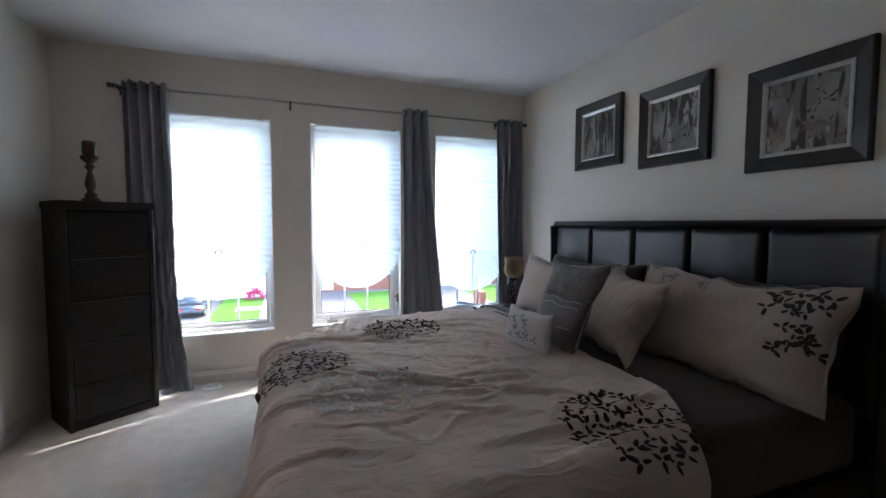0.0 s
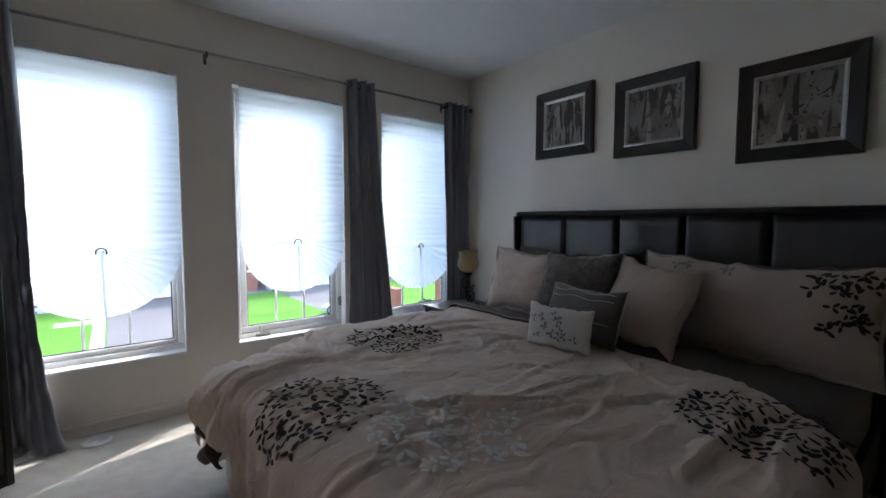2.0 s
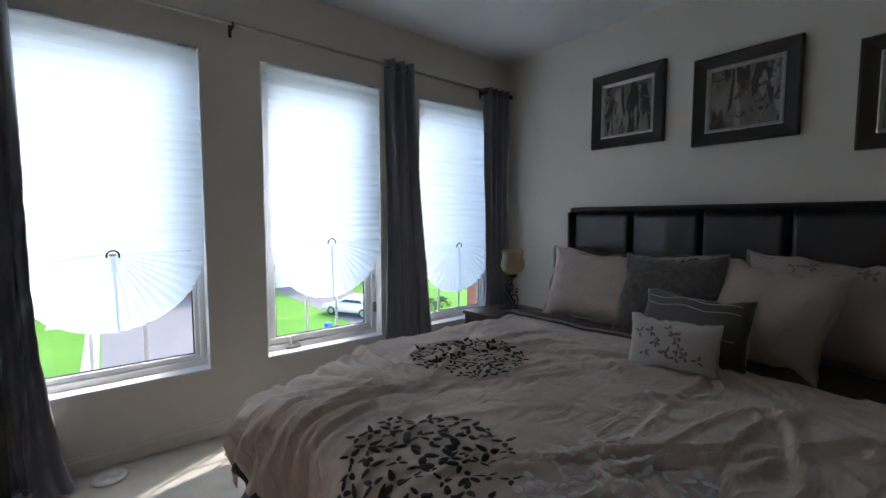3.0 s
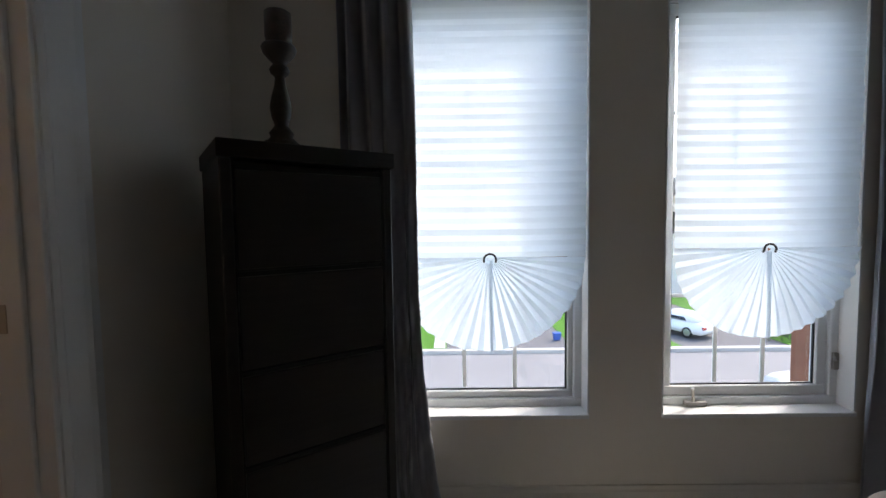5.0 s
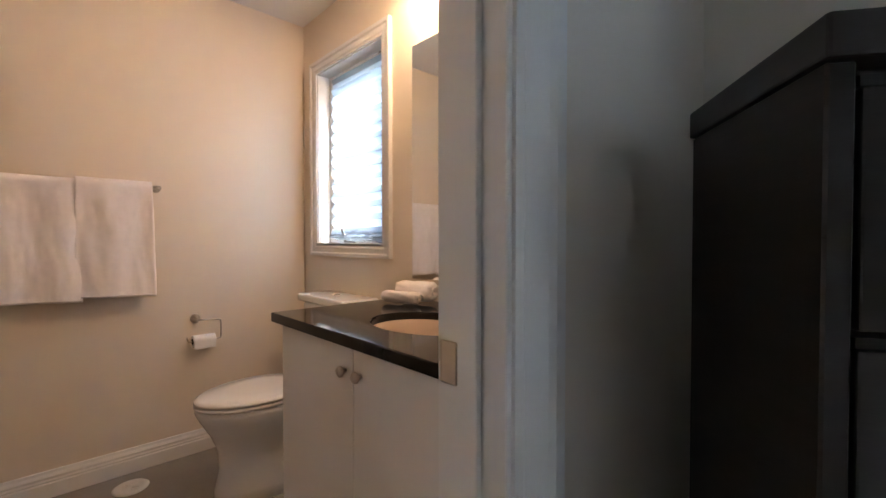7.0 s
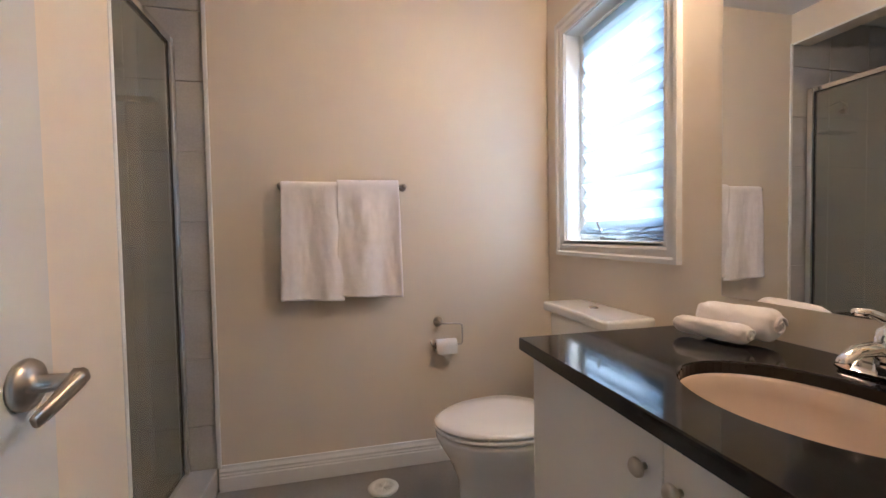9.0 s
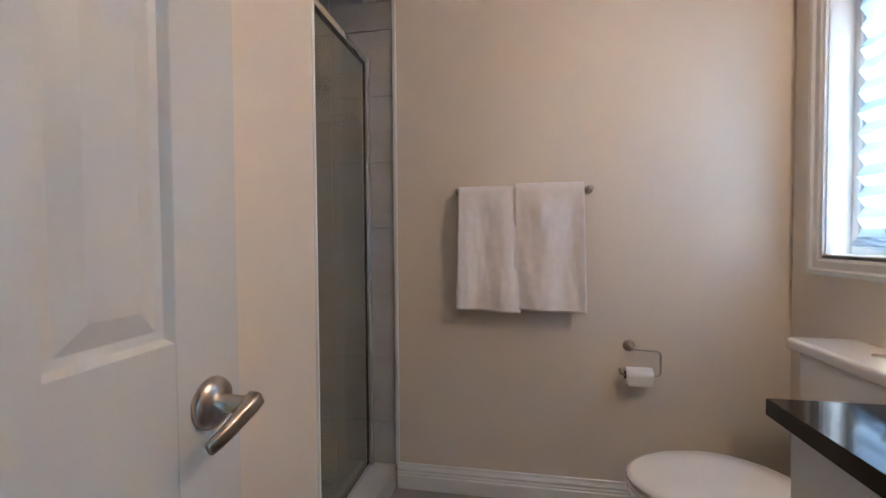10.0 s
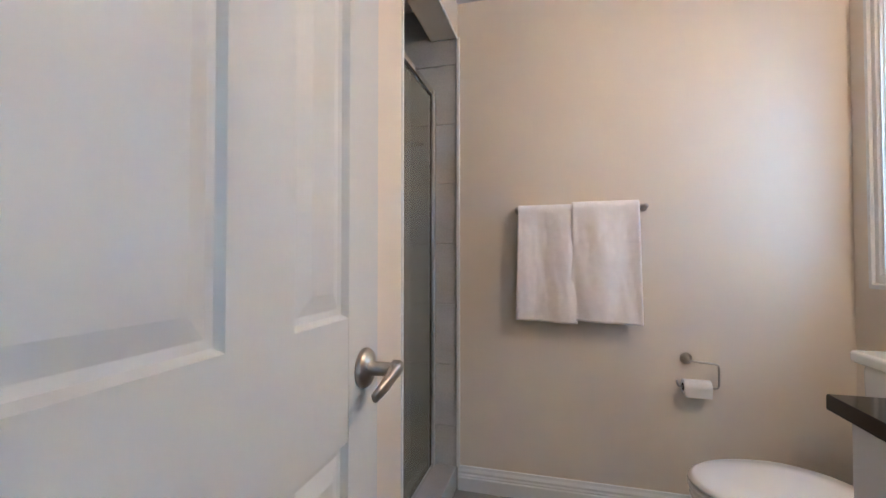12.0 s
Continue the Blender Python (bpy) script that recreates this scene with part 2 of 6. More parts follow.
def painting(name, seed, tint):
    """A still life: dark upright shapes and warm blotches on a pale grey ground, on the canvas itself."""
    m = bpy.data.materials.new(name)
    m.use_nodes = True
    nt = m.node_tree
    p = nt.nodes["Principled BSDF"]
    p.inputs["Roughness"].default_value = 0.5
    tc = nt.nodes.new("ShaderNodeTexCoord")

    def layer(scale, size, detail, bend, lo, hi, shift):
        mp = nt.nodes.new("ShaderNodeMapping")
        mp.inputs["Location"].default_value = (seed + shift, seed * 1.7 + shift, seed * 0.3)
        mp.inputs["Scale"].default_value = scale
        nt.links.new(tc.outputs["Object"], mp.inputs["Vector"])
        n = nt.nodes.new("ShaderNodeTexNoise")
        n.inputs["Scale"].default_value, n.inputs["Detail"].default_value, n.inputs["Distortion"].default_value = size, detail, bend
        nt.links.new(mp.outputs[0], n.inputs["Vector"])
        r = nt.nodes.new("ShaderNodeMapRange")
        r.inputs["From Min"].default_value, r.inputs["From Max"].default_value = lo, hi
        nt.links.new(n.outputs[0], r.inputs["Value"])
        return r.outputs["Result"]

    def mix(fac, a, colour):
        x = nt.nodes.new("ShaderNodeMix")
        x.data_type = "RGBA"
        nt.links.new(fac, x.inputs["Factor"])
        if isinstance(a, tuple):
            x.inputs["A"].default_value = (*a, 1)
        else:
            nt.links.new(a, x.inputs["A"])
        x.inputs["B"].default_value = (*colour, 1)
        return x.outputs["Result"]
    c = mix(layer((1, 3, 3), 2.0, 3, 0.3, 0.40, 0.60, 0), (0.26, 0.245, 0.22), (0.17, 0.15, 0.13))
    c = mix(layer((1, 13, 2.6), 1.5, 1, 0.1, 0.52, 0.56, 3), c, (0.045, 0.034, 0.03))
    c = mix(layer((1, 16, 4.0), 1.2, 1, 0.1, 0.60, 0.63, 7), c, (0.34, 0.32, 0.29))
    c = mix(layer((1, 7, 7), 1.7, 2, 0.9, 0.56, 0.62, 11), c, tint)
    c = mix(layer((1, 9, 9), 2.0, 2, 1.2, 0.62, 0.66, 17), c, (0.05, 0.042, 0.034))
    nt.links.new(c, p.inputs["Base Color"])
    return m


# ---- mesh helpers ----
def part(name, bm, material, parent=None, label="", smooth=False):
    """Links a bmesh as one mesh object, under a thing or a part."""
    me = bpy.data.meshes.new(name)
    bm.normal_update()
    bm.to_mesh(me)
    bm.free()
    mats = material if isinstance(material, (list, tuple)) else [material]
    for one in mats:
        me.materials.append(one)
    if smooth:
        me.polygons.foreach_set("use_smooth", [True] * len(me.polygons))
    ob = new(name, me)
    if parent is not None:
        ob.parent = parent
    if label:
        tagged(ob, label)
    return ob


def thing(name, label, category, m=None, group="", kind=""):
    """An empty at the thing's base, which carries its parts."""
    ob = new(name)
    ob.empty_display_size = 0.05
    if m is not None:
        ob.matrix_basis = m
    return tagged(ob, label, category, group, kind)


def add_box(bm, x0, x1, y0, y1, z0, z1, bevel=0.0, segs=2):
    r = bmesh.ops.create_cube(bm, size=1.0)
    vs = r["verts"]
    bmesh.ops.scale(bm, vec=(x1 - x0, y1 - y0, z1 - z0), verts=vs)
    bmesh.ops.translate(bm, vec=((x0 + x1) / 2, (y0 + y1) / 2, (z0 + z1) / 2), verts=vs)
    if bevel:
        es = list({e for v in vs for e in v.link_edges})
        bmesh.ops.bevel(bm, geom=es, offset=bevel, segments=segs, profile=0.6, affect="EDGES")
    return bm


def box(x0, x1, y0, y1, z0, z1, bevel=0.0, segs=2):
    return add_box(bmesh.new(), x0, x1, y0, y1, z0, z1, bevel, segs)


def lathe(profile, segs=32, axis="z"):
    """A turned body from (radius, height) pairs, from the bottom up."""
    bm = bmesh.new()
    rings = []
    for r, h in profile:
        ring = []
        for k in range(segs):
            a = 2 * math.pi * k / segs
            c = (r * math.cos(a), r * math.sin(a), h)
            if axis == "y":
                c = (c[0], c[2], c[1])
            elif axis == "x":
                c = (c[2], c[0], c[1])
            ring.append(bm.verts.new(c))
        rings.append(ring)
    for a, b in zip(rings, rings[1:]):
        for k in range(segs):
            j = (k + 1) % segs
            bm.faces.new((a[k], a[j], b[j], b[k]))
    if profile[0][0] > 1e-6:
        bm.faces.new(rings[0][::-1])
    if profile[-1][0] > 1e-6:
        bm.faces.new(rings[-1])
    bmesh.ops.remove_doubles(bm, verts=bm.verts, dist=1e-6)
    bmesh.ops.recalc_face_normals(bm, faces=bm.faces)
    return bm


def tube(points, radius, segs=10, bm=None, closed=False):
    """A round bar along points; radius is one number or a list."""
    bm = bm or bmesh.new()
    pts = [Vector(p) for p in points]
    n = len(pts)
    rad = radius if isinstance(radius, (list, tuple)) else [radius] * n
    rings, side = [], None
    for i, p in enumerate(pts):
        a, b = pts[i - 1] if i or closed else p, pts[(i + 1) % n] if i < n - 1 or closed else p
        d = (b - a).normalized()
        if side is None:
            side = d.orthogonal().normalized()
        side = (side - d * side.dot(d)).normalized()
        up = d.cross(side)
        rings.append([bm.verts.new(p + rad[i] * (math.cos(2 * math.pi * k / segs) * side + math.sin(2 * math.pi * k / segs) * up)) for k in range(segs)])
    pairs = list(zip(rings, rings[1:])) + ([(rings[-1], rings[0])] if closed else [])
    for a, b in pairs:
        for k in range(segs):
            j = (k + 1) % segs
            bm.faces.new((a[k], a[j], b[j], b[k]))
    if not closed:
        bm.faces.new(rings[0][::-1])
        bm.faces.new(rings[-1])
    return bm


def sweep(profile, path, closed=False, bm=None):
    """Sweeps a closed outline of (out, up) along a level path of (x, y, out-direction x, out-direction y), with z0 up."""
    bm = bm or bmesh.new()
    rings = [[bm.verts.new((x + ox * o, y + oy * o, u)) for o, u in profile] for x, y, ox, oy in path]
    n = len(profile)
    for a, b in zip(rings, rings[1:]):
        for k in range(n):
            j = (k + 1) % n
            bm.faces.new((a[k], a[j], b[j], b[k]))
    bm.faces.new(rings[0][::-1])
    bm.faces.new(rings[-1])
    bmesh.ops.recalc_face_normals(bm, faces=bm.faces)
    return bm


def grid_mesh(nu, nv, f, bm=None):
    """A sheet of nu x nv quads whose corners f(u, v) gives, u and v from 0 to 1."""
    bm = bm or bmesh.new()
    vs = [[bm.verts.new(f(i / nu, j / nv)) for j in range(nv + 1)] for i in range(nu + 1)]
    for i in range(nu):
        for j in range(nv):
            bm.faces.new((vs[i][j], vs[i + 1][j], vs[i + 1][j + 1], vs[i][j + 1]))
    return bm


def solidify(ob, t, offset=0.0):
    m = ob.modifiers.new("thick", "SOLIDIFY")
    m.thickness, m.offset = t, offset
    return ob


def fbm(x, y, z=0.0, octaves=3):
    return sum(noise.noise((x * 2**k, y * 2**k, z + 7.3 * k)) / 2**k for k in range(octaves))


# ---- plan ----
XE, XW, XB, XF = 1.400, -2.25, -2.365, -4.45     # headboard wall, partition (bedroom and bath faces), far bath wall
YN, YS = 4.56, -1.30                            # window wall, unseen wall behind the walker (assumed, set back to cut bounce light)
YB, YG, YR = 2.915, 2.785, 1.95                   # bath wall beside the shower, shower door, shower back
ZC, ZW = 2.45, 0.15                             # ceiling, outer wall thickness
DY0, DY1, DZ = 3.045, 3.780, 2.06               # doorway to the bath
SILL, HEAD = 0.372, 2.032
WINS = [(-1.637, -0.877), (-0.590, 0.168), (0.480, 1.234)]
BW = (-4.265, -3.605, 1.105, 2.105)             # bath window


def wall_with_holes(name, axis, a0, a1, t0, t1, z0, z1, holes, material):
    """A straight wall along x or y, with rectangular holes (from, to, bottom, top) cut through."""
    bm = bmesh.new()
    cuts = sorted({a0, a1, *[h[0] for h in holes], *[h[1] for h in holes]})
    for c0, c1 in zip(cuts, cuts[1:]):
        mid = (c0 + c1) / 2
        hs = sorted((h[2], h[3]) for h in holes if h[0] < mid < h[1])
        z = z0
        for lo, hi in hs + [(z1, z1)]:
            if lo > z + 1e-6:
                if axis == "x":
                    add_box(bm, c0, c1, t0, t1, z, lo)
                else:
                    add_box(bm, t0, t1, c0, c1, z, lo)
            z = hi
    bmesh.ops.remove_doubles(bm, verts=bm.verts, dist=1e-5)
    inner = [f for f in bm.faces if sum(1 for g in bm.faces if g is not f and (g.calc_center_median() - f.calc_center_median()).length < 1e-5)]
    bmesh.ops.delete(bm, geom=inner, context="FACES")
    ob = part(name, bm, material)
    return tagged(ob, kind="structure")


holes_n = [(a, b, SILL, HEAD) for a, b in WINS]
tagged(wall_with_holes("wall_north", "x", XW, XE + 0.15, YN, YN + ZW, 0, ZC, holes_n, M["wall"]), "warm grey painted window wall with three tall windows", "wall")
tagged(wall_with_holes("wall_north_bath", "x", XF - 0.15, XW, YN, YN + ZW, 0, ZC, [BW], M["bath_wall"]), "cream painted bathroom wall with a small window", "wall")
tagged(wall_with_holes("wall_east", "y", YS, YN, XE, XE + 0.15, 0, ZC, [], M["wall"]), "warm grey painted wall behind the bed", "wall")
tagged(wall_with_holes("wall_south", "x", XW, XE, YS - 0.15, YS, 0, ZC, [], M["wall"]), "unseen warm grey wall closing the bedroom, set back to cut bounce light", "wall")
tagged(wall_with_holes("wall_partition", "y", YS, YN, XW - 0.06, XW, 0, ZC, [(DY0, DY1, 0, DZ)], M["wall"]), "warm grey partition wall with a bathroom doorway", "wall")
tagged(wall_with_holes("wall_partition_bath", "y", YR - 0.1, YN, XB, XW - 0.06, 0, ZC, [(DY0, DY1, 0, DZ)], M["bath_wall"]), "cream bathroom side of the partition wall", "wall")
tagged(wall_with_holes("wall_west", "y", YB, YN, XF - 0.15, XF, 0, ZC, [], M["bath_wall"]), "cream painted bathroom wall behind the towels", "wall")
SX0, SX1, SZ = XF, -3.655, 2.275
tagged(wall_with_holes("wall_shower_front", "x", XF, XB, YB - 0.14, YB, 0, ZC, [(SX0, SX1, 0, SZ)], M["bath_wall"]), "cream bathroom wall with the shower opening", "wall")
tagged(wall_with_holes("wall_shower_back", "x", XF - 0.15, XB, YR - 0.1, YR, 0, ZC, [], M["grout"]), "grey back wall of the shower", "wall")
tagged(wall_with_holes("wall_shower_side", "y", YR, YB, XF - 0.15, XF - 0.012, 0, ZC, [], M["grout"]), "grey side wall of the shower", "wall")
tagged(wall_with_holes("wall_shower_end", "y", YR, YB - 0.14, SX1 + 0.012, SX1 + 0.10, 0, ZC, [], M["grout"]), "grey end wall of the shower", "wall")

fl = part("floor", box(XW - 0.06, XE + 0.15, YS - 0.15, YN + ZW, -0.12, 0.0), M["carpet"])
tagged(fl, "beige cut-pile bedroom carpet", "carpet", kind="structure")
fb = part("floor_bath", box(XF - 0.15, XW - 0.06, YR - 0.1, YN + ZW, -0.12, -0.002), M["bath_floor"])
tagged(fb, "taupe-grey smooth bathroom floor", "floor", kind="structure")
c1 = part("ceiling", box(XW, XE + 0.15, YS - 0.15, YN + ZW, ZC, ZC + 0.15), M["ceiling"])
tagged(c1, "white finely textured bedroom ceiling", "ceiling", kind="structure")
c2 = part("ceiling_bath", box(XF - 0.15, XW, YR - 0.1, YN + ZW, ZC, ZC + 0.15), M["ceiling"])
tagged(c2, "white bathroom ceiling", "ceiling", kind="structure")

# stepped baseboard in the bath
BASE = [(0.0, 0.0), (0.016, 0.0), (0.016, 0.062), (0.012, 0.068), (0.014, 0.074), (0.011, 0.082), (0.013, 0.092), (0.007, 0.104), (0.005, 0.116), (0.0, 0.118)]


def baseboard(path, label, profile=BASE):
    ob = part("baseboard", sweep(profile, path), M["trim"])
    return tagged(ob, label, "baseboard", kind="structure")


baseboard([(XF, YB + 0.005, 1, 0), (XF, YN - 0.0, 1, 0)], "white stepped baseboard under the towel bar")
baseboard([(XF + 0.016, YN, 0, -1), (-3.44, YN, 0, -1)], "white stepped baseboard behind the toilet")
baseboard([(XB, DY1 + 0.095, -1, 0), (XB, 3.96, -1, 0)], "white stepped baseboard beside the doorway")
LOW = [(0.0, 0.0), (0.012, 0.0), (0.012, 0.060), (0.008, 0.070), (0.006, 0.084), (0.0, 0.086)]
for pth in ([(XW + 0.012, YN, 0, -1), (XE - 0.012, YN, 0, -1)], [(XE, YS, -1, 0), (XE, YN, -1, 0)], [(XW, DY1 + 0.095, 1, 0), (XW, YN, 1, 0)], [(XW, YS, 1, 0), (XW, DY0 - 0.095, 1, 0)], [(XW + 0.012, YS, 0, 1), (XE - 0.012, YS, 0, 1)]):
    tagged(part("baseboard", sweep(LOW, pth), M["wall"]), "low baseboard painted like the bedroom wall", "baseboard", kind="structure")


# doorway: jamb lining, stop, casings both sides, strike plate
def doorway():
    d = thing("door_frame", "white painted door frame with moulded casing", "door frame", kind="structure")
    j = bmesh.new()
    add_box(j, XB - 0.004, XW + 0.004, DY1 - 0.018, DY1, 0, DZ, 0.002, 1)
    add_box(j, XB - 0.004, XW + 0.004, DY0, DY0 + 0.018, 0, DZ, 0.002, 1)
    add_box(j, XB - 0.004, XW + 0.004, DY0 + 0.018, DY1 - 0.018, DZ - 0.018, DZ, 0.002, 1)
    part("jamb", j, M["trim"], d)
    s = bmesh.new()
    add_box(s, XB + 0.045, XB + 0.080, DY1 - 0.030, DY1 - 0.018, 0, DZ - 0.03, 0.002, 1)
    add_box(s, XB + 0.045, XB + 0.080, DY0 + 0.018, DY0 + 0.030, 0, DZ - 0.03, 0.002, 1)
    add_box(s, XB + 0.045, XB + 0.080, DY0 + 0.018, DY1 - 0.018, DZ - 0.03, DZ - 0.018, 0.002, 1)
    part("door_stop", s, M["trim"], d)
    prof = [(0.0, 0.0), (0.010, 0.0), (0.014, 0.012), (0.010, 0.020), (0.016, 0.065), (0.020, 0.078), (0.020, 0.100), (0.0, 0.100)]
    for name, x, out in (("casing_bedroom", XW, 1), ("casing_bath", XB, -1)):
        b = bmesh.new()
        for y, sgn in ((DY1 - 0.008, 1), (DY0 + 0.008, -1)):
            a = [b.verts.new((x + out * o, y + sgn * u, 0)) for o, u in prof]
            c = [b.verts.new((x + out * o, y + sgn * u, DZ - 0.008 + u)) for o, u in prof]
            e = [b.verts.new((x + out * o, (DY0 + DY1) / 2, DZ - 0.008 + u)) for o, u in prof]
            for p, q in ((a, c), (c, e)):
                for k in range(len(prof)):
                    m = (k + 1) % len(prof)
                    b.faces.new((p[k], p[m], q[m], q[k]))
        bmesh.ops.recalc_face_normals(b, faces=b.faces)
        part(name, b, M["trim"], d)
    part("strike_plate", box(XB + 0.004, XB + 0.036, DY1 - 0.0205, DY1 - 0.018, 0.925, 0.985, 0.002, 1), M["nickel"], d, "satin nickel strike plate")
    return d


doorway()


# ---- windows ----
def window(n, x0, x1, z0, z1, crank, trim_out=0.0, sash_in=0.0):
    d = thing(f"window_{n}", "white vinyl window with thin grille bars between the panes", "window", kind="structure")
    y0, y1 = YN + 0.075, YN + 0.135
    f = bmesh.new()
    w = 0.038
    for a, b, c, e in ((x0, x1, z0, z0 + w), (x0, x1, z1 - w, z1), (x0, x0 + w, z0 + w, z1 - w), (x1 - w, x1, z0 + w, z1 - w)):
        add_box(f, a, b, y0, y1, c, e, 0.004, 1)
    part("window_frame", f, M["vinyl"], d)
    s = bmesh.new()
    g = w + (0.042 if crank else 0.022)
    gz = w + (0.042 if crank else 0.030)
    for a, b, c, e in ((x0 + w, x1 - w, z0 + w, z0 + gz), (x0 + w, x1 - w, z1 - gz, z1 - w), (x0 + w, x0 + g, z0 + gz, z1 - gz), (x1 - g, x1 - w, z0 + gz, z1 - gz)):
        add_box(s, a, b, y0 + 0.014, y1 - 0.008, c, e, 0.004, 1)
    part("sash", s, M["vinyl"], d)
    gk = bmesh.new()
    q = 0.006
    for a, b, c, e in ((x0 + g, x1 - g, z0 + gz, z0 + gz + q), (x0 + g, x1 - g, z1 - gz - q, z1 - gz), (x0 + g, x0 + g + q, z0 + gz, z1 - gz), (x1 - g - q, x1 - g, z0 + gz, z1 - gz)):
        add_box(gk, a, b, y0 + 0.026, y0 + 0.034, c, e)
    part("gasket", gk, M["clip"], d, "black glazing gasket")
    p = part("pane", box(x0 + g - 0.005, x1 - g + 0.005, y0 + 0.036, y0 + 0.040, z0 + gz - 0.005, z1 - gz + 0.005), M["pane"], d)
    p.visible_shadow = False
    bars = 2 if x1 - x0 > 0.6 else 1
    for k in range(bars):
        xb = x0 + g + (x1 - x0 - 2 * g) * (k + 1) / (bars + 1)
        part("grille_bar", box(xb - 0.008, xb + 0.008, y0 + 0.042, y0 + 0.048, z0 + gz, z1 - gz), M["vinyl"], d)
    for k in range(3):
        zb = z0 + gz + (z1 - z0 - 2 * gz) * (k + 1) / 4
        part("grille_bar", box(x0 + g, x1 - g, y0 + 0.0425, y0 + 0.0475, zb - 0.008, zb + 0.008), M["vinyl"], d)
    sill = box(x0 - 0.0, x1 + 0.0, YN - 0.012, y0, z0 - 0.012, z0 + 0.006, 0.004, 2)
    part("window_sill", sill, M["trim"], d)
    lin = bmesh.new()
    add_box(lin, x0, x0 + 0.006, YN - 0.003, y0, z0 + 0.006, z1)
    add_box(lin, x1 - 0.006, x1, YN - 0.003, y0, z0 + 0.006, z1)
    add_box(lin, x0 + 0.006, x1 - 0.006, YN - 0.003, y0, z1 - 0.0055, z1)
    part("reveal_lining", lin, M["trim"], d)
    if crank:
        cx = x0 + (0.17 if trim_out == 0 else 0.24)
        c = bmesh.new()
        add_box(c, cx - 0.045, cx + 0.045, y0 - 0.024, y0 + 0.002, z0 + 0.007, z0 + 0.026, 0.007, 2)
        hd = part("crank", c, M["crank"], d, "grey metal window crank housing")
        t = tube([(cx - 0.01, y0 - 0.012, z0 + 0.024), (cx - 0.018, y0 - 0.03, z0 + 0.042), (cx - 0.028, y0 - 0.042, z0 + 0.075), (cx - 0.03, y0 - 0.044, z0 + 0.090)], [0.006, 0.006, 0.005, 0.007], 8)
        part("handle", t, M["nickel"], hd, smooth=True)
        if trim_out == 0:
            lv = bmesh.new()
            add_box(lv, x1 - 0.030, x1 - 0.008, y0 - 0.012, y0 + 0.002, z0 + 0.15, z0 + 0.22, 0.004, 2)
            tube([(x1 - 0.02, y0 - 0.01, z0 + 0.19), (x1 - 0.045, y0 - 0.028, z0 + 0.205)], 0.006, 8, lv)
            part("sash_lock", lv, M["crank"], d)
    if trim_out:
        cs = bmesh.new()
        t = 0.068
        prof = [(0.0, 0.0), (0.012, 0.0), (0.012, 0.012), (0.016, 0.020), (0.014, 0.045), (0.022, 0.052), (0.022, t), (0.0, t)]
        corner = [(x0, z0, -1, -1), (x1, z0, 1, -1), (x1, z1, 1, 1), (x0, z1, -1, 1)]
        rings = [[cs.verts.new((cx + sx * u, YN - o, cz + sz * u)) for o, u in prof] for cx, cz, sx, sz in corner]
        for a, b in zip(rings, rings[1:] + rings[:1]):
            for k in range(len(prof)):
                j = (k + 1) % len(prof)
                cs.faces.new((a[k], a[j], b[j], b[k]))
        bmesh.ops.recalc_face_normals(cs, faces=cs.faces)
        part("casing", cs, M["trim"], d)
    return d


for n, (a, b) in enumerate(WINS):
    window(n + 1, a, b, SILL, HEAD, n == 1)
window(4, *BW[:2], *BW[2:], True, trim_out=0.068)


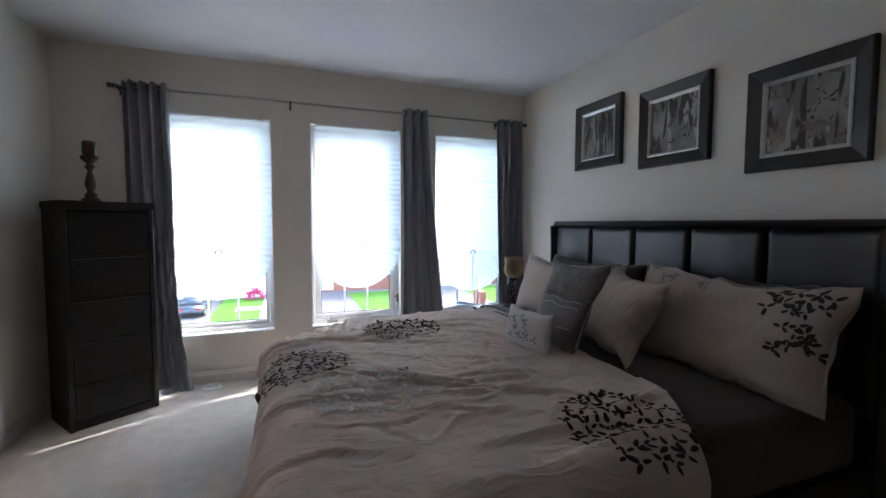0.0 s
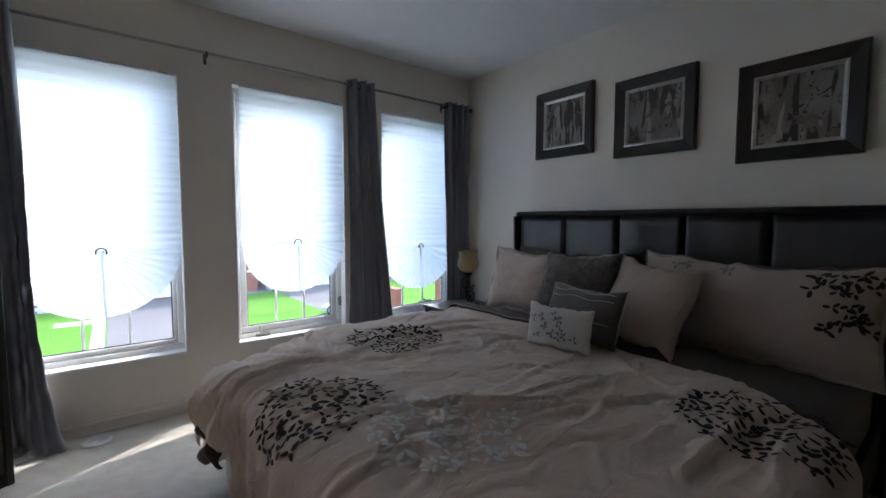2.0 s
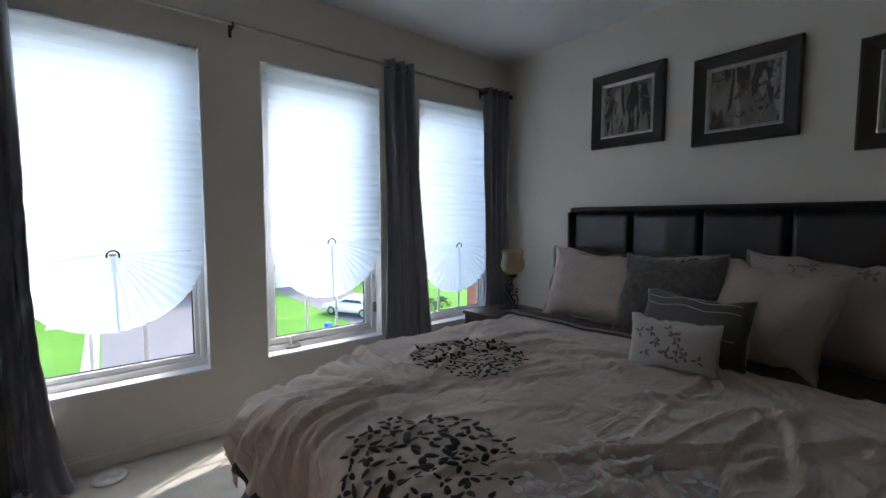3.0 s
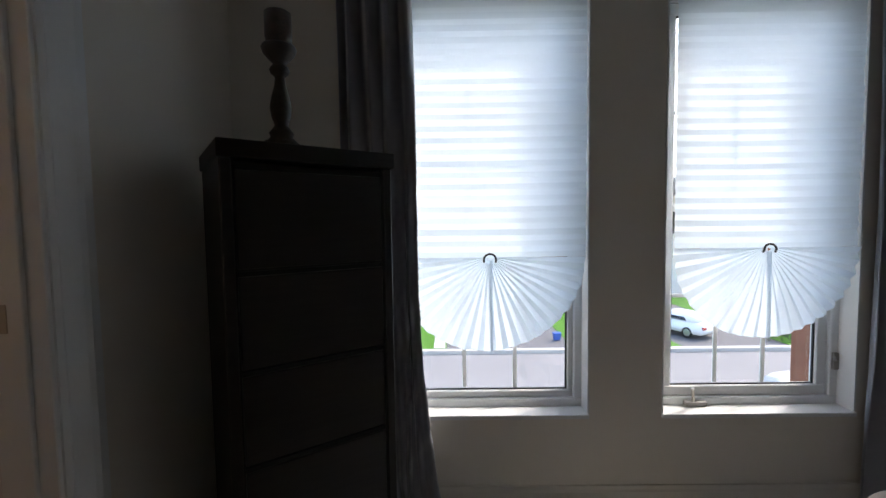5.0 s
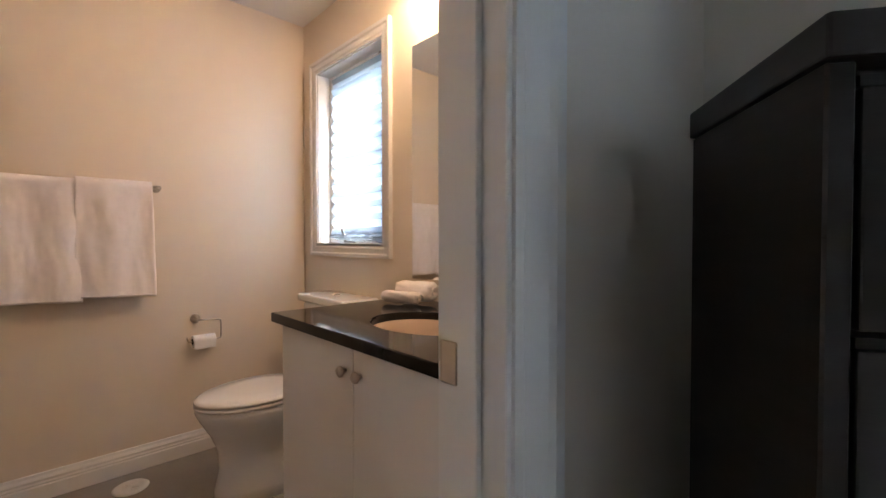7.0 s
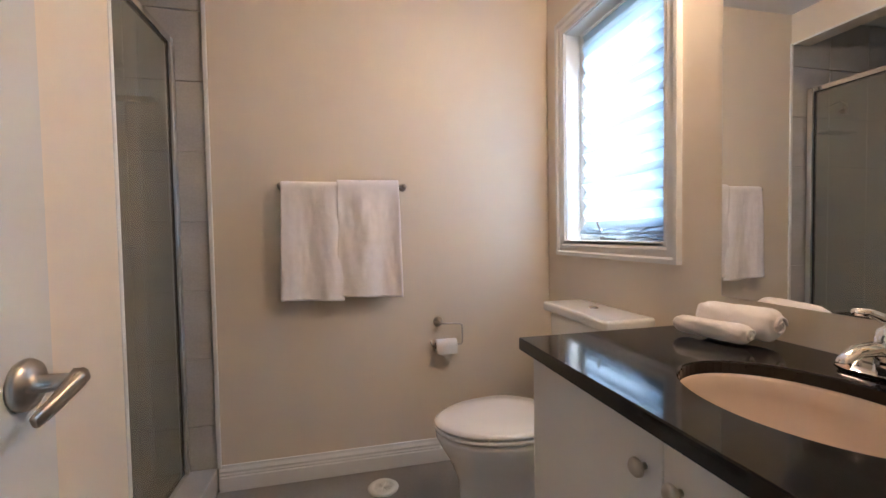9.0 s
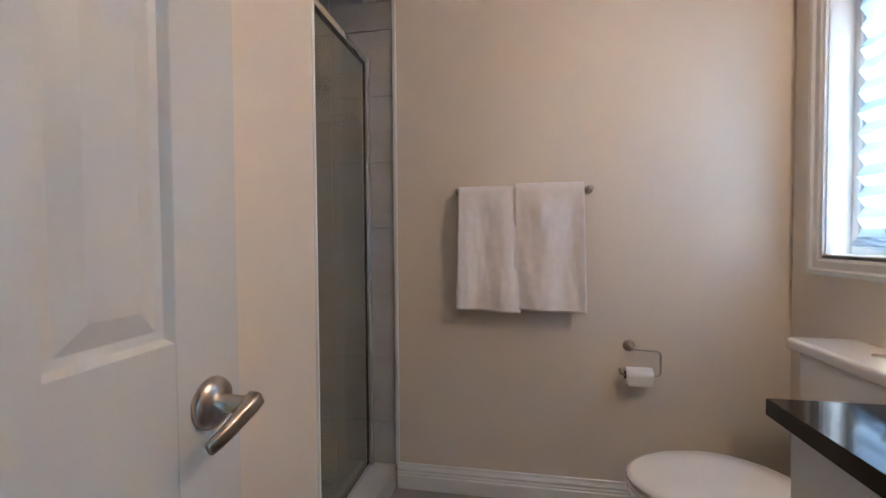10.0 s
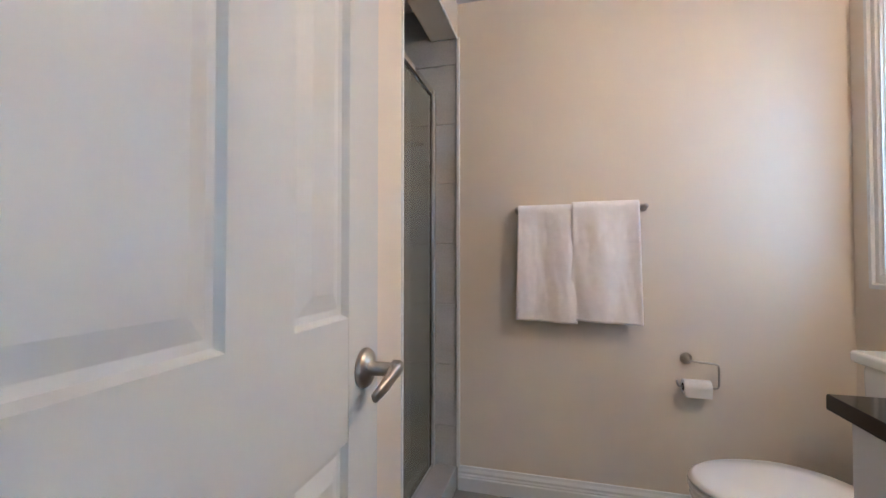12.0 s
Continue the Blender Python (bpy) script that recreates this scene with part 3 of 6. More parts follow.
# ---- pleated paper shades, gathered to a fan by a clip ----
def shade(x0, x1, ztop, zclip, y, pitch=0.044, amp=0.0026, fan=True, zend=0.0, cx=None, seed=0):
    d = thing("pleated_shade", "white pleated paper window shade gathered into a fan at the bottom" if fan else "white pleated paper window shade, slightly crumpled at the bottom", "window shade", group="" if not fan else "bedroom shades")
    cx = (x0 + x1) / 2 if cx is None else cx
    n = int((ztop - zclip) / (pitch / 2))
    n += n % 2
    rnd = random.Random(seed)
    wob = [rnd.uniform(-1, 1) for _ in range(n + 2)]

    def top(u, v):
        i = round(v * n)
        x = x0 + (x1 - x0) * u
        z = ztop + (zclip - ztop) * i / n
        sag = 0.006 * math.sin(math.pi * u) * i / n
        return (x + 0.0015 * wob[i] * (1 - 2 * u), y + amp * (1 if i % 2 else -1) * (0.55 + 0.45 * min(1, 3 * i / n)) + 0.002 * wob[i], z - sag * (0.5 if fan else 0.2) + 0.0012 * wob[i])
    sheet = M["paper"] if fan else M["paper_dim"]
    part("pleats", grid_mesh(14, n, top), sheet, d)
    part("headrail", box(x0, x1, y - 0.014, y + 0.014, ztop - 0.010, ztop, 0.003, 1), M["trim"], d)
    part("tag", box(x1 - 0.085, x1 - 0.04, y - 0.0165, y - 0.0145, ztop - 0.012, ztop - 0.003), M["hole"], d)
    if fan:
        half = (x1 - x0) / 2
        k = 44
        fanm = bmesh.new()
        rings = []
        for i in range(k + 1):
            a = math.pi * (1.0 + i / k)
            wave = 1 if i % 2 else -1
            row = []
            for q in (0.0, 0.03, 0.08, 0.3, 0.65, 1.0):
                r = 0.016 + q * (half * 1.0 - 0.016) * (1 + 0.035 * math.sin(a * 2 + 1.0) + 0.006 * wob[i % n])
                side = 1 - 0.018 * abs(math.cos(a)) ** 6
                row.append(fanm.verts.new((cx + r * math.cos(a) * side, y - 0.004 + wave * (0.0015 + 0.0062 * q) - 0.010 * math.sin(q * 3.0) , zclip + r * math.sin(a) * 1.03)))
            rings.append(row)
        for a, b in zip(rings, rings[1:]):
            for q in range(5):
                fanm.faces.new((a[q], b[q], b[q + 1], a[q + 1]))
        part("fan", fanm, M["paper"], d)
        part("fan_fold", grid_mesh(2, 8, lambda u, v: (cx + (2 * u - 1) * (0.010 - 0.004 * v) + 0.006 * v, y - 0.021 - 0.004 * (1 - abs(2 * u - 1)), zclip - 0.012 - v * half * 0.96)), M["paper"], d)
        arc = [(cx + 0.023 * math.cos(t), y - 0.024, zclip - 0.006 + 0.020 * math.sin(t)) for t in [math.pi * j / 12 for j in range(13)]]
        part("clip", tube([(cx - 0.023, y - 0.018, zclip - 0.018)] + arc[::-1] + [(cx + 0.023, y - 0.018, zclip - 0.018)], 0.004, 8), M["clip"], d, "dark plastic clip", smooth=True)
    else:
        def crumple(u, v):
            return (x0 + (x1 - x0) * u, y - 0.012 + 0.006 * math.sin(v * 16 + 3 * u) - 0.012 * v, zclip - v * (zclip - zend) + 0.012 * fbm(u * 6, v * 3) + (0.035 * max(0, 0.6 - u)) * v)
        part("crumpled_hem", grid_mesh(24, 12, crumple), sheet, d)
    return d


shade(WINS[0][0] + 0.008, WINS[0][1] - 0.010, HEAD - 0.006, 1.005, YN + 0.012, seed=1, cx=-1.265)
shade(WINS[1][0] + 0.042, WINS[1][1] - 0.010, HEAD - 0.006, 1.030, YN + 0.005, seed=2)
shade(WINS[2][0] + 0.010, WINS[2][1] - 0.010, HEAD - 0.006, 0.965, YN + 0.012, seed=3)
shade(BW[0] + 0.07, BW[1] - 0.012, BW[3] - 0.03, BW[2] + 0.06, YN + 0.055, pitch=0.072, amp=0.012, fan=False, zend=BW[2] + 0.012, seed=4)


# ---- bedroom: bed ----
HB0, HB1, HBZ = 1.790, 3.800, 1.246
BX0, BX1, BY0, BY1, BZ = -0.80, 1.205, 1.83, 3.775, 0.575


def bed():
    d = thing("bed", "king bed with black leather panelled headboard and dark wood rails", "bed")
    f = bmesh.new()
    add_box(f, 1.320, 1.380, HB0, HB1, 0.0, HBZ - 0.01, 0.006, 2)
    part("headboard_back", f, M["espresso"], d)
    top = bmesh.new()
    prof = [(1.225, HBZ - 0.036), (1.217, HBZ - 0.024), (1.225, HBZ - 0.008), (1.245, HBZ), (1.377, HBZ), (1.381, HBZ - 0.030), (1.285, HBZ - 0.036)]
    ra = [top.verts.new((x, HB0 - 0.002, z)) for x, z in prof]
    rb = [top.verts.new((x, HB1 + 0.002, z)) for x, z in prof]
    for k in range(len(prof)):
        j = (k + 1) % len(prof)
        top.faces.new((ra[k], ra[j], rb[j], rb[k]))
    top.faces.new(ra[::-1]), top.faces.new(rb)
    bmesh.ops.recalc_face_normals(top, faces=top.faces)
    part("top_rail", top, M["espresso"], d, "dark wood top rail")
    for y0, y1 in ((HB0, HB0 + 0.014), (HB1 - 0.014, HB1)):
        s = bmesh.new()
        pts = [(1.210 + 0.03 * math.cos(q * 1.6 + 0.2) - 0.03 + 0.012 * q, 0.02 + q * (HBZ - 0.055)) for q in [k / 10 for k in range(11)]]
        a = [[s.verts.new((x, y, z)) for x, z in pts] + [s.verts.new((1.345, y, HBZ - 0.036)), s.verts.new((1.345, y, 0.02))] for y in (y0, y1)]
        n = len(a[0])
        for k in range(n):
            j = (k + 1) % n
            s.faces.new((a[0][k], a[0][j], a[1][j], a[1][k]))
        s.faces.new(a[0][::-1]), s.faces.new(a[1])
        bmesh.ops.recalc_face_normals(s, faces=s.faces)
        part("side_post", s, M["espresso"], d)
    joints = [HB1 - 0.012, 3.379, 2.992, 2.610, 2.226, HB0 + 0.012]
    for a, b in zip(joints, joints[1:]):
        def puff(u, v, y1=a - 0.003, y0=b + 0.003):
            e = min(u, 1 - u) * (y1 - y0) / 0.024
            g = min(v, 1 - v) * 0.72 / 0.026
            r = math.sqrt(max(0.0, 1 - max(0.0, 1 - e) ** 2)) * math.sqrt(max(0.0, 1 - max(0.0, 1 - g) ** 2))
            y, z = y0 + (y1 - y0) * u, 0.48 + 0.735 * v
            return (1.298 - 0.066 * r - 0.006 * math.sin(math.pi * u) * math.sin(math.pi * v) - 0.0035 * fbm(y * 7, z * 5) * r, y, z)
        part("leather_panel", grid_mesh(36, 30, puff), M["leather"], d, "padded black leather panel", smooth=True)
    part("lower_panel", box(1.300, 1.320, HB0 + 0.045, HB1 - 0.045, 0.05, 0.48), M["espresso"], d)
    for y0, y1 in ((BY0 - 0.015, BY0 + 0.02), (BY1 - 0.02, BY1 + 0.015)):
        part("side_rail", box(BX0 + 0.015, 1.295, y0, y1, 0.13, 0.33, 0.008), M["espresso"], d)
    part("foot_rail", box(BX0 + 0.015, BX0 + 0.05, BY0 + 0.02, BY1 - 0.02, 0.13, 0.30, 0.008), M["espresso"], d)
    for y in (BY0, BY1 - 0.05):
        part("leg", box(BX0 + 0.015, BX0 + 0.075, y + 0.0, y + 0.055, 0.0, 0.13, 0.006), M["espresso"], d)
    part("slat_deck", box(BX0 + 0.05, 1.285, BY0 + 0.02, BY1 - 0.02, 0.24, 0.30), M["espresso"], d)
    return d


bed()


def mattress():
    d = thing("mattress", "thick mattress under a dark brown cotton sheet", "mattress")
    bm = box(BX0 + 0.02, BX1, BY0 + 0.005, BY1 - 0.035, 0.302, BZ, 0.07, 6)
    bmesh.ops.subdivide_edges(bm, edges=[e for e in bm.edges if e.calc_length() > 0.5], cuts=24, use_grid_fill=True)
    for v in bm.verts:
        if v.co.z > 0.5:
            v.co.z += 0.006 * fbm(v.co.x * 5, v.co.y * 4)
        near = math.exp(-((v.co.x - BX0) ** 2 + (v.co.y - BY1) ** 2) / 0.30**2)      # the worn foot corner has sunk
        v.co.x += 0.07 * near
        v.co.y -= 0.06 * near
        if v.co.z > 0.4:
            v.co.z -= 0.12 * near
    part("fitted_sheet", bm, M["sheet"], d, smooth=True)
    return d


mattress()
DX0, DY_0, DY_1 = -0.785, 1.865, 3.735      # where the quilt turns down: foot, near side, window side


def foot_x(y):
    """The foot edge: the quilt lies further out towards the window side."""
    t = min(1.0, max(0.0, (y - 2.82) / 0.9))
    return DX0 - 0.03 * t * t * (3 - 2 * t)


def over(o, r):
    """How far out and down a quilt lies that hangs o metres past an edge rounded with radius r."""
    if o <= 0:
        return 0.0, 0.0
    if o < r * math.pi / 2:
        return r * math.sin(o / r), r * (1 - math.cos(o / r))
    return r, r + (o - r * math.pi / 2)


def crease(x, y, x0, y0, ang, length, width, height):
    """A ridge that starts at (x0, y0) and fades out along ang."""
    c, s = math.cos(ang), math.sin(ang)
    u, v = (x - x0) * c + (y - y0) * s, -(x - x0) * s + (y - y0) * c
    if u < -0.05 or u > length:
        return 0.0
    fade = math.sin(math.pi * min(1, max(0, (u + 0.05) / (length + 0.05)))) ** 0.8
    v += 0.02 * math.sin(u * 6)
    return height * fade * (math.exp(-(v / width) ** 2) - 0.5 * math.exp(-((v - 2 * width) / (1.4 * width)) ** 2))


KNOT = (-0.52, 3.23)      # where the quilt is pinched
rq = random.Random(5)
CREASES = [(0.25, 2.36, 3.02, 0.60, 0.010, 0.008), (0.22, 2.42, 2.92, 0.55, 0.009, 0.007), (0.30, 2.15, 2.75, 0.7, 0.016, 0.010), (-0.50, 3.20, 0.60, 0.55, 0.013, 0.016),
           (-0.50, 3.25, 1.9, 0.4, 0.012, 0.013), (-0.48, 3.2, -0.5, 0.6, 0.015, 0.014), (-0.52, 3.22, 2.6, 0.4, 0.014, 0.014), (-0.05, 2.35, 2.55, 0.62, 0.011, 0.018), (-0.02, 2.31, 2.65, 0.55, 0.010, 0.014), (0.42, 1.95, 3.05, 0.75, 0.016, 0.013), (0.38, 1.88, 3.2, 0.7, 0.015, 0.012), (0.42, 2.75, 2.2, 0.6, 0.014, 0.012),
           (0.40, 3.15, 2.7, 0.7, 0.013, 0.012), (0.45, 3.35, 2.9, 0.6, 0.013, 0.010), (-0.25, 2.25, 0.3, 0.6, 0.016, 0.010), (0.55, 2.1, 3.4, 0.5, 0.014, 0.010)]
for k in range(12):
    CREASES.append((KNOT[0] + rq.uniform(-0.03, 0.03), KNOT[1] + rq.uniform(-0.03, 0.03), 1.35 + 0.185 * k + rq.uniform(-0.06, 0.06), rq.uniform(0.5, 0.85), rq.uniform(0.012, 0.018), rq.uniform(0.006, 0.011)))
for _ in range(170):
    CREASES.append((rq.uniform(-0.8, 0.6), rq.uniform(2.0, 3.8), rq.choice((0.4, 2.7, 3.0, 3.4, 1.1)) + rq.uniform(-0.5, 0.5), rq.uniform(0.12, 0.4), rq.uniform(0.009, 0.016), rq.uniform(0.002, 0.006)))


CELLS = {}
for c in CREASES:
    for k in range(int(c[3] / 0.06) + 3):
        u = -0.05 + 0.06 * k
        for ox in (-0.1, 0.0, 0.1):
            for oy in (-0.1, 0.0, 0.1):
                key = (math.floor((c[0] + u * math.cos(c[2]) + ox) / 0.1), math.floor((c[1] + u * math.sin(c[2]) + oy) / 0.1))
                if c not in CELLS.setdefault(key, []):
                    CELLS[key].append(c)


def quilt_top(x, y):
    z = BZ + 0.020
    z += 0.020 * math.sin(math.pi * min(1, max(0, (y - 1.8) / 2.0))) * math.sin(math.pi * min(1, max(0, (x + 0.9) / 1.7)))
    z += 0.014 * fbm(x * 2.2, y * 2.2, 3.1) + 0.007 * fbm(x * 7 + 2 * y, y * 3, 1.7) + 0.0035 * fbm(x * 22, y * 16, 0.4, 2)
    z += 0.022 * math.tanh(sum(crease(x, y, *c) for c in CELLS.get((math.floor(x / 0.1), math.floor(y / 0.1)), ())) * 1.5 / 0.022)
    cx, cy = foot_x(3.72), 3.72
    z -= 0.085 * math.exp(-((x - cx) ** 2 + (y - cy) ** 2) / 0.30**2)
    ang, rad = math.atan2(y - KNOT[1], x - KNOT[0]), math.hypot(x - KNOT[0], y - KNOT[1])
    away = max(0.0, math.cos(ang - 2.35))
    z += 0.010 * away * math.sin(34 * ang + 2.5 * fbm(x * 3, y * 3, 8.8)) * min(1.0, rad / 0.16) * math.exp(-(rad / 0.75) ** 2)
    return z


def quilt_point(px, py):
    """The place of the quilt's point (px, py), measured flat on the bed and past its edges."""
    fx = foot_x(py)
    ox, ex = over(fx - px, 0.095)
    s = -1 if py < DY_0 else 1
    oy, ey = over(DY_0 - py if py < DY_0 else py - DY_1, 0.095)
    x = max(px, fx) - ox
    y = min(max(py, DY_0), DY_1) + s * oy
    drop = math.hypot(ex, ey) if ex and ey else ex + ey
    drop = min(drop, 0.56)
    h = min(1.0, drop / 0.18)
    fold = 0.5 + 0.5 * math.sin(py * 26 + 2.0 * fbm(py * 3, 0.3)) if ex >= ey else 0.5 + 0.5 * math.sin(px * 24 + 2.0 * fbm(px * 3, 4.3))
    near = math.exp(-((px - fx) ** 2 + (py - 3.64) ** 2) / 0.42**2)      # gathers that run out of the knot over the corner
    ang = math.atan2(py - KNOT[1], px - KNOT[0])
    fold += near * (0.9 * math.sin(34 * ang + 2.5 * fbm(px * 3, py * 3, 8.8)) + 0.3)
    if ex:
        x -= h * (0.036 * fold + 0.018 * fbm(py * 4, drop * 3, 2.2)) + max(0.0, drop - 0.05) * (0.20 * max(0.0, min(1.0, (2.9 - py) / 0.9)) - 0.03)
    if ey:
        y += s * h * (0.026 * fold + 0.014 * fbm(px * 4, drop * 3, 6.2))
    return Vector((x, y, quilt_top(max(px, fx), min(max(py, DY_0), DY_1)) - drop))


def top_edge(py):
    """Where the quilt ends towards the pillows: drawn back on the near side."""
    t = min(1.0, max(0.0, (py - 1.74) / 0.46))
    return 0.305 + 0.26 * t * t * (3 - 2 * t) + 0.02 * (py - 2.2) + 0.012 * math.sin(4.5 * py) + 0.006 * math.sin(11 * py)


def quilt():
    d = thing("duvet", "rumpled taupe cotton duvet with embroidered leaf clusters on the bed", "duvet")

    def f(u, v):
        py = DY_0 - 0.44 + (DY_1 - DY_0 + 0.44 + 0.30) * v
        k = min(1.0, max(0.0, (py - 3.10) / 0.45))
        hang = 0.54 - 0.15 * k * k * (3 - 2 * k) + 0.012 * math.sin(py * 11)
        px = (DX0 - hang) + (top_edge(py) - DX0 + hang) * u
        return quilt_point(px, py)
    body = part("cover", grid_mesh(260, 290, f), M["duvet"], d, smooth=True)
    solidify(body, 0.012, -1)

    def roll(u, v):
        a = -0.6 + 4.2 * u
        py = DY_0 - 0.30 + (DY_1 - DY_0 + 0.54) * v
        p = quilt_point(top_edge(py), py)
        return (p.x - 0.004 + 0.017 * math.sin(a), p.y, p.z - 0.006 - 0.012 + 0.017 * math.cos(a))
    part("folded_edge", grid_mesh(8, 90, roll), M["duvet"], d, smooth=True)
    lining = grid_mesh(10, 24, lambda u, v: tuple(quilt_point(DX0 - 0.385 - 0.05 * u + 0.03 * math.sin(8 * v), 3.42 + 0.42 * v) + Vector((0.006 - 0.02 * math.sin(3 * u), 0, -0.02 * u))))
    solidify(part("lining", lining, M["sheet"], d, "dark brown duvet lining turned out", smooth=True), 0.006)
    def fold_back(u, v):
        py = 2.72 + 1.09 * v
        w = 0.13 * min(1.0, 5 * v) * (0.85 + 0.15 * math.sin(9 * v))
        p = quilt_point(min(top_edge(py), 0.62) - 0.015 + w * u, py)
        return (p.x, p.y, p.z + 0.013 + 0.012 * math.sin(math.pi * u) + 0.004 * fbm(u * 3, v * 12, 2.0))
    solidify(part("turned_lining", grid_mesh(10, 60, fold_back), M["sheet"], d, "dark brown lining folded back at the head", smooth=True), 0.005)
    for u in (0.02, 0.12):
        part("seam", tube([Vector(fold_back(u, 0.06 + 0.92 * k / 40)) + Vector((0, 0, 0.004)) for k in range(41)], 0.0022, 5), M["piping"], d, "pale stitched seam")
    # embroidered three-leaf sprigs
    protos = []
    for k in range(4):
        bm = bmesh.new()
        r = random.Random(20 + k)
        for q in range(3):
            a = 2 * math.pi * q / 3 + r.uniform(-0.5, 0.5)
            ln, wd = r.uniform(0.026, 0.038), r.uniform(0.0075, 0.0115)
            ring = []
            for t in range(10):
                b = 2 * math.pi * t / 10
                lx, ly = 0.004 + ln * 0.5 * (1 - math.cos(b)), wd * math.sin(b) * (0.75 + 0.25 * math.cos(b))
                ring.append(bm.verts.new((lx * math.cos(a) - ly * math.sin(a), lx * math.sin(a) + ly * math.cos(a), 0.0)))
            c = bm.verts.new((ln * 0.5 * math.cos(a), ln * 0.5 * math.sin(a), 0.0025))
            for t in range(10):
                bm.faces.new((ring[t], ring[(t + 1) % 10], c))
        me = bpy.data.meshes.new("leaf_sprig")
        bm.to_mesh(me)
        bm.free()
        protos.append(me)
    whites = []
    for me in protos:
        w = me.copy()
        w.materials.append(M["leaf_white"])
        whites.append(w)
        me.materials.append(M["leaf_dark"])
    r = random.Random(9)
    for cx, cy, rx, ry, n, meshes in ((-0.735, 2.845, 0.205, 0.21, 74, protos), (-0.52, 2.48, 0.20, 0.20, 64, whites), (-0.16, 3.33, 0.21, 0.23, 74, protos), (0.205, 1.965, 0.215, 0.19, 66, protos)):
        placed = []
        for _ in range(n * 30):
            if len(placed) >= n:
                break
            a, q = r.uniform(0, 2 * math.pi), math.sqrt(r.random())
            x, y = cx + rx * q * math.cos(a), cy + ry * q * math.sin(a)
            if all((x - p) ** 2 + (y - s) ** 2 > 0.039**2 for p, s in placed):
                placed.append((x, y))
        for x, y in placed:
            p = quilt_point(x, y)
            px, py = quilt_point(x + 0.012, y) - p, quilt_point(x, y + 0.012) - p
            nrm = px.cross(py).normalized()
            ob = new("leaf_sprig", r.choice(meshes))
            ob.parent = d
            ob.matrix_basis = Matrix.Translation(p + nrm * 0.0045) @ nrm.to_track_quat("Z", "Y").to_matrix().to_4x4() @ Matrix.Rotation(r.uniform(0, 6.28), 4, "Z") @ Matrix.Scale(r.uniform(0.8, 1.2), 4)
    return d


quilt()


def cushion(name, label, w, h, t, material, m, flange=0.0, seed=0, sprigs=(), category="pillow", wrinkle=0.006, group="cushions on the bed"):
    """A stuffed cushion: y across, z up, x through it, standing on its lower edge at the origin."""
    d = thing(name, label, category, m, group)
    nu, nv = 34, 26

    def outline(u, v):
        a, b = 2 * u - 1, 2 * v - 1
        y = a * w / 2 * (1 - 0.055 * (1 - b * b) * abs(a) ** 3)
        z = b * h / 2 * (1 - 0.075 * (1 - a * a) * abs(b) ** 3)
        y += abs(a) * 0.030 * h * fbm(b * 1.6, a, seed + 2.3)
        z += abs(b) * (0.050 * h * fbm(a * 2.2, b, seed + 7.7) + 0.020 * h * fbm(a * 7, b, seed + 1.1))
        return a, b, y, z

    def face(s):
        def f(u, v):
            a, b, y, z = outline(u, v)
            e = (1 - abs(a) ** 2.6) * (1 - abs(b) ** 2.6)
            x = s * (t / 2 * max(0.0, e) ** 0.48 + 0.001)
            x += s * wrinkle * fbm(y * 6, z * 6, seed + s) * min(1.0, 3 * (1 - max(abs(a), abs(b))) + 0.15)
            sag = -0.05 * h * (1 - a * a) * max(0.0, b) ** 2
            return (x, y, z + h / 2 + sag + 0.3 * wrinkle * fbm(y * 9, z * 9, seed + 5))
        return f
    bm = grid_mesh(nu, nv, face(1))
    grid_mesh(nu, nv, face(-1), bm)
    bmesh.ops.remove_doubles(bm, verts=bm.verts, dist=0.0025)
    bmesh.ops.recalc_face_normals(bm, faces=bm.faces)
    part("cushion_body", bm, material, d, smooth=True)
    if flange:
        def fl(u, v):
            k = 4 * u
            i = min(3, int(k))
            q = k - i
            c = [(-1, -1), (1, -1), (1, 1), (-1, 1), (-1, -1)]
            a, b = c[i][0] + (c[i + 1][0] - c[i][0]) * q, c[i][1] + (c[i + 1][1] - c[i][1]) * q
            _, _, y, z = outline((a + 1) / 2, (b + 1) / 2)
            z -= 0.05 * h * (1 - a * a) * max(0.0, b) ** 2
            g = 1 + v * flange / (w / 2)
            g2 = 1 + v * flange / (h / 2)
            return (0.010 * v * math.sin(u * 70 + seed), y * g, z * g2 + h / 2)
        solidify(part("flange", grid_mesh(96, 3, fl), material, d, smooth=True), 0.004)
    f = face(-1)
    for k, (u, v, sc, mt) in enumerate(sprigs):
        bm = bmesh.new()
        r = random.Random(seed * 50 + k)
        for q in range(3):
            a = 2 * math.pi * q / 3 + r.uniform(-0.6, 0.6)
            base = Vector(f(u, v))
            ring = []
            for tt in range(8):
                bb = 2 * math.pi * tt / 8
                lx, ly = 0.004 + 0.016 * (1 - math.cos(bb)), 0.0075 * math.sin(bb)
                du, dv = sc * (lx * math.cos(a) - ly * math.sin(a)) / w, sc * (lx * math.sin(a) + ly * math.cos(a)) / h
                ring.append(bm.verts.new(Vector(f(min(1, max(0, u + du)), min(1, max(0, v + dv)))) + Vector((-0.003, 0, 0))))
            bm.faces.new(ring)
        part("leaf_sprig", bm, mt, d)
    return d


